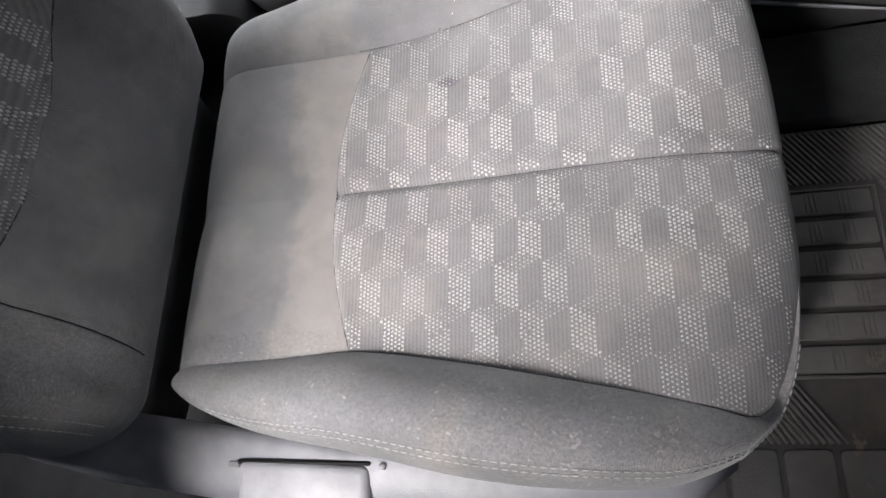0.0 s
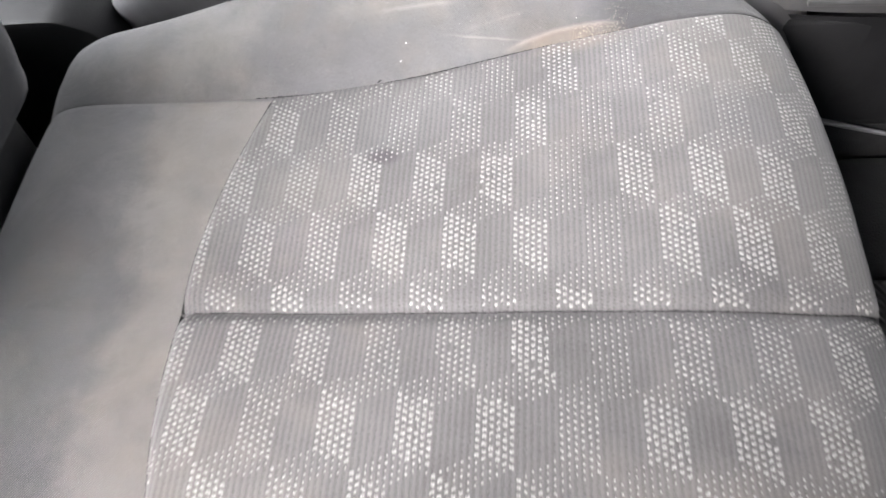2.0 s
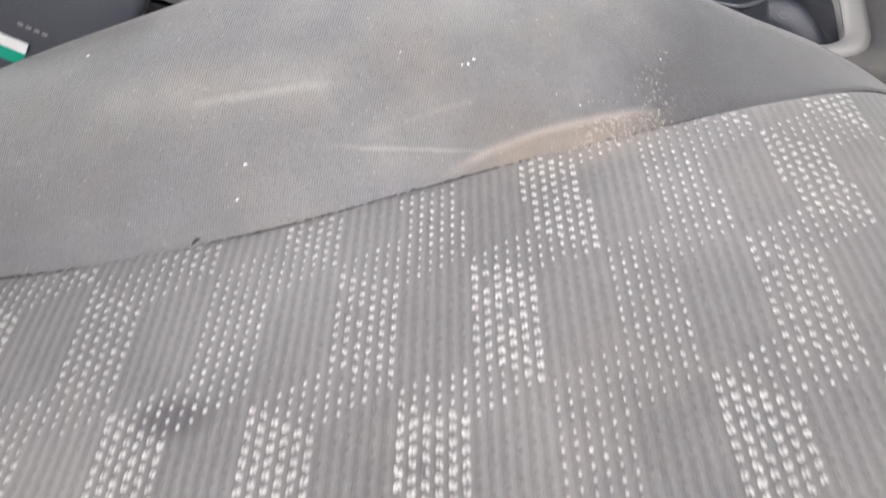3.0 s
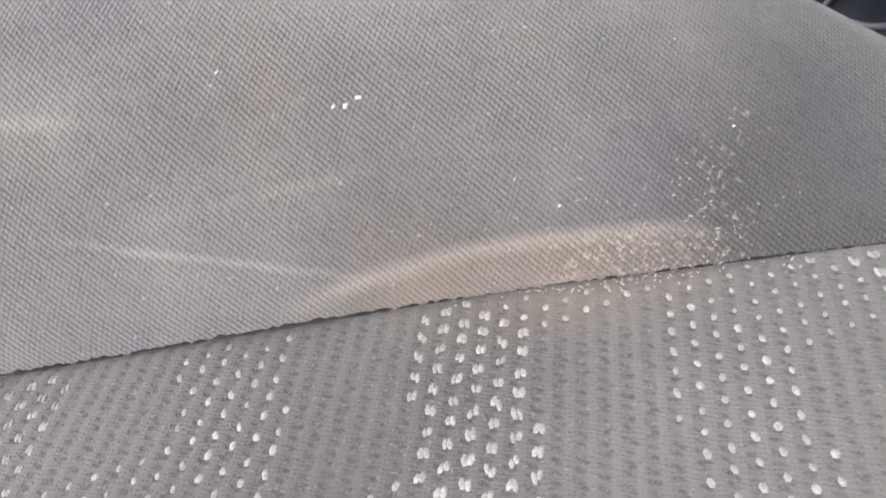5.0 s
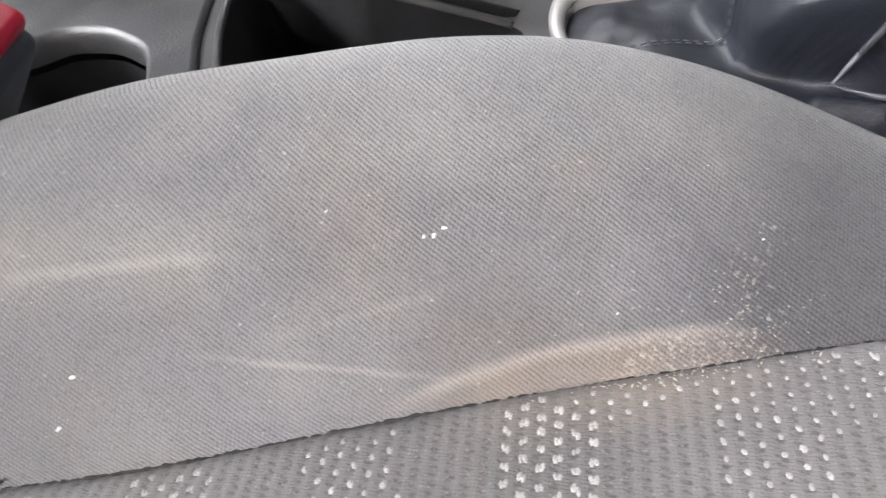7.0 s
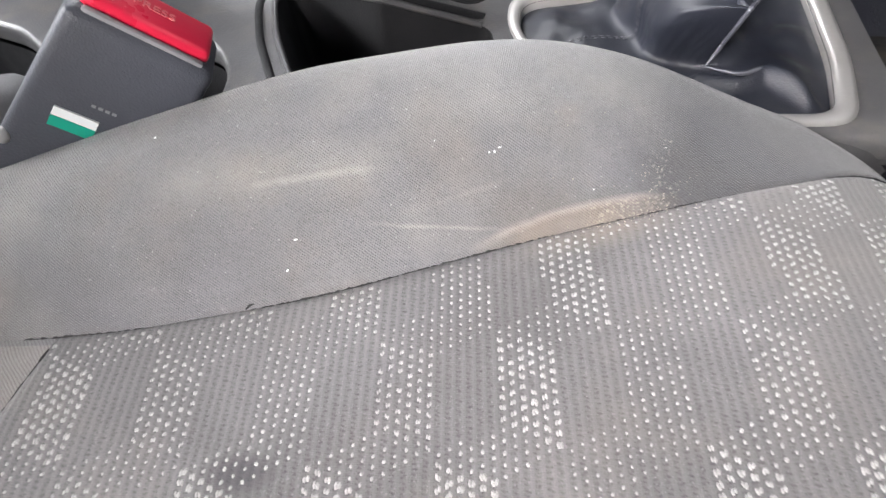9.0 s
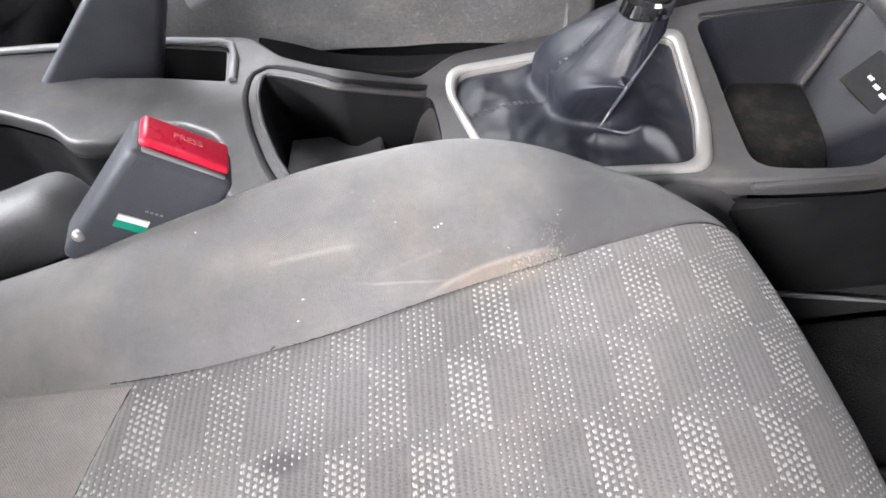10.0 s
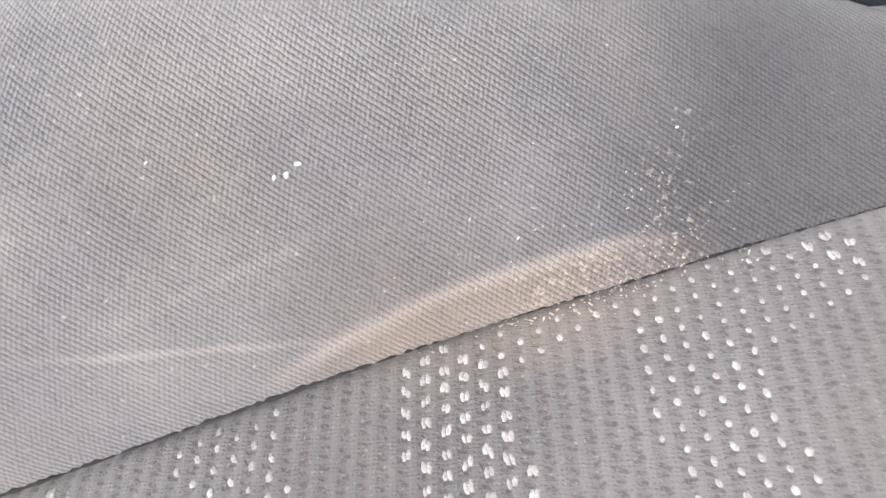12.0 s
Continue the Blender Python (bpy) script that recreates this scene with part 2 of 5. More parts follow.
def ribbed_fabric(name, base):
    """Seat insert cloth: fine lengthwise ribs and a small basket weave."""
    n = Nodes(name, 0.85, 0, 0.25)
    n.b.inputs["Sheen Weight"].default_value = 0.25
    x, y, z = n.xyz()
    xw = n.math("ADD", x, n.math("MULTIPLY", n.noise(160.0, 2), 0.0006))
    rib = n.math("ADD", n.math("MULTIPLY", n.math("SINE", n.math("MULTIPLY", xw, 2 * math.pi / 0.003287)), 0.5), 0.5)
    # plain weave: dark gaps between crossing threads
    gx = n.math("ADD", x, n.math("MULTIPLY", n.noise(620.0, 2), 0.0011))
    gy = n.math("ADD", y, n.math("MULTIPLY", n.noise(480.0, 2, 0.5, n.mapped(loc=(0.3, 0.1, 0.0))), 0.0012))
    gap_x = n.math("ADD", n.math("MULTIPLY", n.math("COSINE", n.math("MULTIPLY", gx, 2 * math.pi / 0.00082)), 0.5), 0.5)
    gap_y = n.math("ADD", n.math("MULTIPLY", n.math("COSINE", n.math("MULTIPLY", gy, 2 * math.pi / 0.00070)), 0.5), 0.5)
    gaps = n.math("MULTIPLY", n.math("ADD", n.math("MULTIPLY", gap_x, 0.45), 0.55), gap_y)
    gaps = n.ramp(gaps, [(0.42, (0, 0, 0)), (0.85, (1, 1, 1))])
    dash = n.math("MULTIPLY", gaps, n.ramp(n.noise(700.0, 3, 0.6), [(0.40, (0.1, 0.1, 0.1)), (0.58, (1, 1, 1))]))
    # darker ticks in staggered columns along the rib valleys
    beat = n.math("ADD", n.math("MULTIPLY", gy, 2 * math.pi / 0.00165), n.math("MULTIPLY", xw, math.pi / 0.003287))
    tick = n.math("MULTIPLY", n.math("SUBTRACT", n.math("MULTIPLY", n.math("ADD", n.math("COSINE", beat), 1.0), n.math("SUBTRACT", 1.15, rib, clamp=True)), 0.75), 1.1, clamp=True)
    dash = n.math("MAXIMUM", n.math("MULTIPLY", dash, 0.62), n.math("MULTIPLY", tick, n.math("MULTIPLY", n.ramp(n.noise(1300.0, 3, 0.6), [(0.36, (0.1, 0.1, 0.1)), (0.62, (1, 1, 1))]), 0.85)), clamp=True)
    ay = n.math("SUBTRACT", n.math("ABSOLUTE", y), 0.0021)
    hx = n.math("MULTIPLY", n.math("SUBTRACT", xw, 0.0031), 0.5 / 0.003287)
    hy = n.math("MULTIPLY", ay, 1 / 0.0035)
    pits = n.math("ADD", n.math("COSINE", n.math("MULTIPLY", n.math("ADD", hx, hy), 2 * math.pi)), n.math("COSINE", n.math("MULTIPLY", n.math("SUBTRACT", hx, hy), 2 * math.pi)))
    pits = n.math("MULTIPLY", n.math("SUBTRACT", n.math("ADD", pits, n.math("MULTIPLY", n.math("SUBTRACT", n.noise(900.0, 3, 0.65), 0.5), 3.0)), 1.55), 2.2, clamp=True)
    fuzz = n.noise(1400.0, 2)
    col = n.ramp(n.noise(16.0, 5, 0.6), [(0.3, tuple(c * 0.82 for c in base)), (0.7, tuple(c * 1.2 for c in base))])
    col = n.mix(n.math("MULTIPLY", n.math("SUBTRACT", 1.0, rib), 0.26), col, tuple(c * 0.45 for c in base))
    col = n.mix(n.math("MULTIPLY", dash, 0.60), col, tuple(c * 0.22 for c in base))
    col = n.mix(n.math("MULTIPLY", n.ramp(fuzz, [(0.58, (0, 0, 0)), (0.76, (1, 1, 1))]), 0.35), col, tuple(min(1, c * 2.4) for c in base))
    col = n.mix(n.math("MULTIPLY", pits, 0.45), col, tuple(c * 0.25 for c in base))
    dust = n.ramp(n.noise(11.0, 5, 0.65), [(0.5, (0, 0, 0)), (0.75, (1, 1, 1))])
    col = n.mix(n.math("MULTIPLY", dust, 0.25), col, (0.36, 0.32, 0.28))
    spill = n.math("SUBTRACT", 1.0, n.math("MULTIPLY", n.math("ABSOLUTE", n.math("SUBTRACT", n.math("SUBTRACT", y, 0.1915), n.math("MULTIPLY", n.math("SUBTRACT", x, 0.235), 0.24))), 1 / 0.010), clamp=True)
    spill = n.math("MULTIPLY", spill, n.math("SUBTRACT", 1.0, n.math("MULTIPLY", n.math("ABSOLUTE", n.math("SUBTRACT", x, 0.232)), 1 / 0.034), clamp=True))
    spill = n.math("MULTIPLY", spill, n.math("ADD", 0.35, n.noise(220.0, 4)))
    col = n.mix(n.math("MULTIPLY", spill, 0.45, clamp=True), col, (0.31, 0.26, 0.20))
    dx, dy = n.math("SUBTRACT", x, 0.109), n.math("SUBTRACT", y, 0.1015)
    spot = n.math("SQRT", n.math("ADD", n.math("MULTIPLY", dx, dx), n.math("MULTIPLY", n.math("MULTIPLY", dy, dy), 3.0)))
    spot = n.math("SUBTRACT", 1.0, n.math("MULTIPLY", spot, 1 / 0.014), clamp=True)
    col = n.mix(n.math("MULTIPLY", n.math("MULTIPLY", spot, 1.6, clamp=True), 0.75), col, (0.065, 0.062, 0.068))
    nm = n.bump(rib, 0.0004, 0.35)
    nm = n.bump(n.math("SUBTRACT", 1.0, n.math("MAXIMUM", dash, pits)), 0.0003, 0.5, nm)
    return n.done(col, n.bump(fuzz, 0.0002, 0.5, nm))


GREY = (0.20, 0.198, 0.202)
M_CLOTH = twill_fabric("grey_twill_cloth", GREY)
M_INSERT = ribbed_fabric("ribbed_insert_cloth", (0.172, 0.168, 0.170))


def woven_thread():
    """Pale thread whose loops differ a little from one to the next."""
    n = Nodes("pale_woven_thread", 0.6, 0, 0.4)
    g = n.node("ShaderNodeNewGeometry")
    col = n.ramp(g.outputs["Random Per Island"], [(0.0, (0.36, 0.355, 0.342)), (0.6, (0.44, 0.433, 0.418)), (1.0, (0.53, 0.522, 0.505))])
    col = n.mix(n.math("MULTIPLY", n.ramp(n.noise(1500.0, 2), [(0.41, (1, 1, 1)), (0.57, (0, 0, 0))]), 0.40), col, (0.19, 0.19, 0.19))
    return n.done(col, n.bump(n.noise(1800.0, 2), 0.0004, 0.8))


M_DOT = woven_thread()
M_THREAD = grained("dark_sewing_thread", (0.026, 0.026, 0.027), 0.8, 2000, 0.0002)
M_STITCH = grained("grey_topstitch_thread", (0.42, 0.42, 0.41), 0.8, 2000, 0.0002)
M_PLASTIC = grained("grey_moulded_plastic", (0.24, 0.24, 0.25), 0.38, 700, 0.0004)
M_COVER = grained("satin_grey_cover_plastic", (0.13, 0.13, 0.135), 0.5, 800, 0.0004)
M_SHIELD = grained("light_grey_seat_shield_plastic", (0.23, 0.23, 0.25), 0.42, 800, 0.0004)
M_HANDLE = grained("grey_handle_plastic", (0.36, 0.36, 0.38), 0.40, 800, 0.0003)
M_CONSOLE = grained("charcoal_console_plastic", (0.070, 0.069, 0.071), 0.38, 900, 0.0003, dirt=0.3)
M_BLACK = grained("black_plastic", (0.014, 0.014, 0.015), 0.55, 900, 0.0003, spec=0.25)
M_SLATE = grained("slate_lever_plastic", (0.075, 0.078, 0.092), 0.42, 900, 0.0002)
M_BUCKLE = grained("slate_buckle_plastic", (0.060, 0.064, 0.078), 0.42, 1200, 0.0003)
M_RED = grained("red_button_plastic", (0.72, 0.02, 0.06), 0.3, 300, 0.0001, vary=0.08)
M_SILVER = grained("satin_silver_trim", (0.48, 0.47, 0.455), 0.42, 500, 0.0001, metal=0.6, vary=0.1)
M_CHROME = grained("chrome", (0.8, 0.8, 0.82), 0.08, 200, 0.00002, metal=1.0, vary=0.03)
# paler than the boot leather: wear plus the folds' highlight in one colour
M_CREASE = grained("worn_crease_highlight", (0.085, 0.086, 0.102), 0.36, 900, 0.0002, spec=0.6)
M_LEATHER = grained("black_boot_leather", (0.016, 0.018, 0.026), 0.44, 900, 0.0002, spec=0.5)


def mat_rubber(name, tone):
    """Worn black rubber with grey dust, and brown dried mud towards the footwell's front and door side."""
    n = Nodes(name, 0.5, 0, 0.4)
    n.co = n.node("ShaderNodeNewGeometry").outputs["Position"]
    x, y, z = n.xyz()
    col = n.ramp(n.noise(20.0, 4), [(0.3, tuple(c * tone for c in (0.026, 0.0255, 0.025))), (0.7, tuple(c * tone for c in (0.042, 0.040, 0.038)))])
    dust = n.ramp(n.noise(45.0, 6, 0.7), [(0.45, (0, 0, 0)), (0.75, (1, 1, 1))])
    col = n.mix(n.math("MULTIPLY", dust, 0.35), col, (0.10, 0.088, 0.078))
    toward = n.math("MULTIPLY", n.math("SUBTRACT", n.math("SUBTRACT", x, n.math("MULTIPLY", y, 0.45)), 0.50), 1 / 0.10, clamp=True)
    mud = n.math("MULTIPLY", toward, n.ramp(n.noise(24.0, 6, 0.7), [(0.40, (0, 0, 0)), (0.62, (1, 1, 1))]))
    col = n.mix(n.math("MULTIPLY", mud, 0.55), col, (0.135, 0.100, 0.074))
    crust = n.math("MULTIPLY", toward, n.ramp(n.noise(38.0, 4, 0.6), [(0.64, (0, 0, 0)), (0.68, (1, 1, 1))]))
    col = n.mix(n.math("MULTIPLY", crust, 0.7), col, (0.26, 0.20, 0.15))
    scratch = n.ramp(n.noise(30.0, 2, 0.5, n.mapped(rot=(0, 0, 8), scale=(1.0, 9.0, 1.0))), [(0.66, (0, 0, 0)), (0.70, (1, 1, 1))])
    col = n.mix(n.math("MULTIPLY", scratch, 0.25), col, (0.16, 0.145, 0.13))
    rough = n.math("ADD", n.math("MULTIPLY", n.noise(70.0, 4), 0.35), 0.28, clamp=True)
    return n.done(col, n.bump(n.noise(500.0, 2), 0.0004), rough)


M_RUBBER = mat_rubber("dirty_floor_mat_rubber", 1.5)
M_RUBBER_WORN = mat_rubber("scuffed_floor_mat_rubber", 3.8)
M_TRAY = grained("navy_tray_plastic", (0.010, 0.011, 0.016), 0.42, 600, 0.0003, spec=0.35, dirt=0.08, dirt_colour=(0.06, 0.055, 0.05))
M_LINER = grained("dusty_tray_liner", (0.012, 0.012, 0.012), 0.7, 500, 0.0004, spec=0.2, dirt=0.5, dirt_colour=(0.075, 0.062, 0.045))
M_CARPET = grained("black_carpet", (0.030, 0.030, 0.031), 0.95, 600, 0.002)
M_TRIM = grained("dark_cabin_trim", (0.06, 0.06, 0.065), 0.6, 600, 0.0004)
M_WHITE = grained("white_print", (0.8, 0.8, 0.8), 0.5, 300, 0.00005, vary=0.05)
M_GREEN = grained("green_print", (0.0, 0.33, 0.22), 0.5, 300, 0.00005, vary=0.05)
M_LINT = grained("white_lint", (0.85, 0.85, 0.85), 0.9, 2000, 0.0003, vary=0.05)
M_HEADLINER = grained("grey_headliner", (0.32, 0.32, 0.31), 0.95, 500, 0.0005)

# ---- mesh helpers ----


def smooth(me, angle=40):
    me.polygons.foreach_set("use_smooth", [True] * len(me.polygons))
    me.set_sharp_from_angle(angle=radians(angle))


def part(name, bm, mat, parent=None, label="", angle=40):
    me = bpy.data.meshes.new(name)
    bm.to_mesh(me)
    bm.free()
    me.materials.append(mat)
    smooth(me, angle)
    ob = new(name, me)
    ob.parent = parent
    return tagged(ob, label)


def mesh_part(name, verts, faces, mat, parent=None, label="", angle=60, kind=""):
    me = bpy.data.meshes.new(name)
    me.from_pydata([tuple(map(float, v)) for v in verts], [], faces)
    me.materials.append(mat)
    me.update()
    smooth(me, angle)
    ob = new(name, me)
    ob.parent = parent
    return tagged(ob, label, kind=kind)


def thing(name, label, category, at=(0, 0, 0), group=""):
    ob = new(name)
    ob.empty_display_size = 0.05
    ob.location = at
    return tagged(ob, label, category, group)


def grid_faces(rows, cols, flip=False):
    f = []
    for i in range(rows - 1):
        for j in range(cols - 1):
            a, b, c, d = i * cols + j, i * cols + j + 1, (i + 1) * cols + j + 1, (i + 1) * cols + j
            f.append((d, c, b, a) if flip else (a, b, c, d))
    return f


def box_bm(size, at=(0, 0, 0), bevel=0.0, segs=2, m=None):
    bm = bmesh.new()
    bmesh.ops.create_cube(bm, size=1.0, matrix=Matrix.Translation(at) @ Matrix.Diagonal((*size, 1)))
    if bevel:
        bmesh.ops.bevel(bm, geom=list(bm.edges), offset=bevel, segments=segs, profile=0.5, affect="EDGES", clamp_overlap=True)
    if m is not None:
        bm.transform(m)
    return bm


def prism_bm(outline, z0, z1, bevel=0.0, segs=2):
    """An upright prism over a plan outline, its edges rounded."""
    bm = bmesh.new()
    low = [bm.verts.new((x, y, z0)) for x, y in outline]
    top = [bm.verts.new((x, y, z1)) for x, y in outline]
    n = len(outline)
    bm.faces.new(low[::-1])
    bm.faces.new(top)
    for i in range(n):
        bm.faces.new((low[i], low[(i + 1) % n], top[(i + 1) % n], top[i]))
    bmesh.ops.recalc_face_normals(bm, faces=bm.faces)
    if bevel:
        edges = [e for e in bm.edges if e.verts[0].co.z > z1 - 1e-6 and e.verts[1].co.z > z1 - 1e-6]
        bmesh.ops.bevel(bm, geom=edges, offset=bevel, segments=segs, profile=0.5, affect="EDGES", clamp_overlap=True)
    return bm


def rounded(points, r, steps=5):
    """A plan outline with its corners rounded to radius r."""
    out = []
    n = len(points)
    for i in range(n):
        p, a, b = (Vector(points[k % n]) for k in (i, i - 1, i + 1))
        u, v = (a - p), (b - p)
        d = min(r, u.length * 0.45, v.length * 0.45)
        s, e = p + u.normalized() * d, p + v.normalized() * d
        for k in range(steps + 1):
            t = k / steps
            q = s * (1 - t) ** 2 + p * 2 * t * (1 - t) + e * t * t
            out.append((q.x, q.y))
    return out


def tube(points, r, sides=8, closed=False):
    """Vertices and faces of a round rod along points."""
    pts = [Vector(p) for p in points]
    vs, fs = [], []
    n = len(pts)
    for i, p in enumerate(pts):
        d = (pts[(i + 1) % n] - pts[i - 1]) if closed else (pts[min(i + 1, n - 1)] - pts[max(i - 1, 0)])
        d.normalize()
        a = d.cross(Vector((0.03, 0.02, 1))).normalized()
        b = d.cross(a)
        rr = r[i] if isinstance(r, (list, tuple)) else r
        vs += [p + (a * math.cos(k * 2 * math.pi / sides) + b * math.sin(k * 2 * math.pi / sides)) * rr for k in range(sides)]
    for i in range(n if closed else n - 1):
        for k in range(sides):
            fs.append((i * sides + k, i * sides + (k + 1) % sides, (i + 1) % n * sides + (k + 1) % sides, (i + 1) % n * sides + k))
    if not closed:
        fs += [tuple(range(sides))[::-1], tuple((n - 1) * sides + k for k in range(sides))]
    return vs, fs


def curve(xs, vs):
    """A smooth curve through a few given values."""
    xs, vs = np.array(xs, float), np.array(vs, float)
    m = np.gradient(vs, xs)

    def at(x):
        x = np.clip(np.asarray(x, float), xs[0], xs[-1])
        i = np.clip(np.searchsorted(xs, x) - 1, 0, len(xs) - 2)
        h = xs[i + 1] - xs[i]
        t = (x - xs[i]) / h
        return ((2 * t**3 - 3 * t**2 + 1) * vs[i] + (t**3 - 2 * t**2 + t) * h * m[i] + (3 * t**2 - 2 * t**3) * vs[i + 1] + (t**3 - t**2) * h * m[i + 1])

    return at


# ---- the seat: its plan and heights ----
SEAM_FAR = curve([-0.17, 0.0, 0.073, 0.132, 0.193, 0.257, 0.305, 0.344, 0.38], [0.156, 0.1532, 0.1582, 0.1696, 0.186, 0.2008, 0.2116, 0.2257, 0.2314])
SEAM_NEAR = curve([-0.17, -0.04, 0.03, 0.116, 0.205, 0.285, 0.334, 0.38], [0.159, 0.154, 0.150, 0.160, 0.176, 0.192, 0.203, 0.213])
FAR_H = curve([-0.17, -0.12, -0.02, 0.08, 0.16, 0.24, 0.31, 0.37], [0.0039, 0.0085, 0.0247, 0.0427, 0.0426, 0.0271, 0.0014, -0.0039])
FAR_W = curve([-0.17, -0.12, -0.02, 0.08, 0.16, 0.24, 0.31, 0.355, 0.378], [0.045, 0.0502, 0.0579, 0.0686, 0.0724, 0.0615, 0.035, 0.0082, 0.0026])
MID = curve([0.0, 0.09, 0.19, 0.25, 0.31, 0.35, 0.388], [0.0, 0.001, 0.003, 0.0045, 0.0055, 0.009, 0.017])  # the lengthwise middle seam
NEAR_Y = curve([-0.17, -0.157, -0.135, -0.10, 0.04, 0.135, 0.20, 0.24, 0.28, 0.305, 0.331], [0.160, 0.176, 0.190, 0.204, 0.232, 0.249, 0.254, 0.254, 0.2505, 0.242, 0.230])
NEAR_H = curve([-0.17, -0.02, 0.08, 0.16, 0.24, 0.31, 0.36], [0.006, 0.024, 0.036, 0.038, 0.028, 0.008, 0.0])
FLAT, DROP = 0.27, 0.060  # where the front roll begins, and how deep it is


def seam_y(x, far):
    """Half width of the insert at x, on the far or the near side."""
    return float(SEAM_FAR(x)) if far else float(SEAM_NEAR(x))


def front_x(y):
    return 0.394 - (0.012 if y > 0 else 0.050) * (abs(y) / 0.21) ** 3


def rear_x(y):
    return 0.027 * (y / 0.15) ** 2


def ends_drop(x, y):
    """How far the cushion falls away towards its front and rear edges."""
    if x > FLAT:
        t = min(1.0, (x - FLAT) / (front_x(y) - FLAT))
        return DROP * (1 - math.sqrt(1 - t * t))
    if x < -0.10:
        t = min(1.0, (-0.10 - x) / 0.066)
        return 0.05 * (1 - math.sqrt(1 - t * t))
    return 0.0


def groove(x):
    return 0.0004 + 0.0008 * min(1.0, max(0.0, (x + 0.02) / 0.07))


def insert_z(x, y):
    """Height of the insert and the rear panel over the seat's middle."""
    w = seam_y(x, y > 0)
    a = min(1.0, abs(y) / w)
    z = 0.0055 * (1 - (1 - min(1.0, 2.0 * a)) ** 2) - 0.002 - 0.0015 * a ** 6
    z -= 0.0040 * math.exp(-(((y - float(MID(x))) / 0.0045) ** 2)) * (1.0 if x > 0 else 0.0)
    z -= groove(x) * math.exp(-(((w - abs(y)) / 0.0013) ** 2))
    r = x - rear_x(y)
    z -= 0.0040 * math.exp(-((r / (0.014 if r < 0 else 0.003)) ** 2)) * (1 - a ** 6)
    return z - ends_drop(x, y) + 0.0015 * noise.noise((x * 18, y * 18, 3.0))


def make_insert(side, seat):
    """One half of the patterned insert, from the lengthwise middle seam out to the bolster seam, over the front roll."""
    cols = [0, 0.008, 0.02, 0.035] + [0.055 + k * 0.02 for k in range(45)] + [0.962, 0.976, 0.986, 0.994, 1.0]
    vs = []

    def across(x, b):
        """From the middle seam (0) out to the bolster seam (1), measured outwards."""
        m = side * float(MID(x))
        return m + b * (seam_y(x, side > 0) - m)

    rows_flat, rows_roll = 84, 24
    for i in range(rows_flat + rows_roll + 4):
        for b in cols:
            if i < rows_flat:
                a = i / rows_flat
                y0 = b * seam_y(0.02, side > 0)
                x = rear_x(y0) + (FLAT - rear_x(y0)) * a
                y = across(x, b)
                z = insert_z(x, side * y)
            else:
                k = min(i - rows_flat, rows_roll)
                th = k / rows_roll * math.pi / 2
                x = FLAT + (front_x(side * b * 0.205) - FLAT) * math.sin(th) * 0.9995
                y = across(x, b)
                z = insert_z(x, side * y)
                if i - rows_flat > rows_roll:
                    s = i - rows_flat - rows_roll
                    x -= 0.006 * s
                    z -= 0.028 * s
            vs.append((x, side * y, z + Z0))
    n = rows_flat + rows_roll + 4
    return mesh_part("cushion_insert", vs, grid_faces(n, len(cols), side < 0), M_INSERT, seat, "ribbed grey insert cloth with woven pale dots")


def bolster_point(x, v, far):
    """A place on a side bolster: v from 0 at the seam over the crest (1) to the outer edge (2) and down the skirt (3)."""
    s = seam_y(x, far)
    if far:
        h, w, wo = float(FAR_H(x)), max(0.004, float(FAR_W(x))), 0.030
    else:
        full = max(0.004, float(NEAR_Y(x)) - s)
        h, w, wo = float(NEAR_H(x)), full * 0.62, full * 0.38
    if far:
        wo *= min(1.0, max(0.05, (0.384 - x) / 0.06))
    base = 0.002 - groove(x) * math.exp(-((v * w / 0.0013) ** 2)) - ends_drop(x, s if far else -s)
    if v <= 1:
        y, z = s + w * v, h * (1 - (1 - v) ** 2)
    else:
        ph = min(1.0, v - 1) * math.pi / 2
        y, z = s + w + wo * math.sin(ph), h - (0.045 + 0.3 * h) * (1 - math.cos(ph))
        if v > 2:
            y -= 0.02 * (v - 2)
            z -= 0.075 * (v - 2)
    soft = 0.0018 * noise.noise((x * 16, y * 16, 7.0)) * min(1.0, v * 2)
    return x, y, z + base + soft


def make_bolster(side, seat, label):
    xs = np.concatenate([np.linspace(-0.1645, -0.10, 12), np.linspace(-0.093, 0.27, 56), np.linspace(0.276, 0.3775 if side > 0 else 0.331, 22)])
    vv = [0, 0.015, 0.03, 0.05, 0.08, 0.12] + [0.2 + 0.08 * k for k in range(10)] + [1 + k / 8 for k in range(9)] + [2.15, 2.4, 3.0]
    vs = []
    for x in xs:
        for v in vv:
            px, py, pz = bolster_point(float(x), v, side > 0)
            vs.append((px, side * py, pz + Z0))
    rows = len(xs)
    if side < 0:
        for i in range(1, 49):
            vs += [(px, py, pz + Z0) for px, py, pz in (border_point(i / 8, v) for v in vv)]
        rows += 48
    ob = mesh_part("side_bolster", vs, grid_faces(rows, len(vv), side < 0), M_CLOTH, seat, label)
    return ob


BORDER_IN = [(0.331, 0.2024), (0.344, 0.2005), (0.3565, 0.190), (0.3675, 0.168), (0.3775, 0.135), (0.3855, 0.088), (0.3892, 0.040)]
BORDER_OUT = [(0.331, 0.230), (0.348, 0.2145), (0.3615, 0.201), (0.3715, 0.180), (0.3805, 0.146), (0.3865, 0.095), (0.3895, 0.040)]


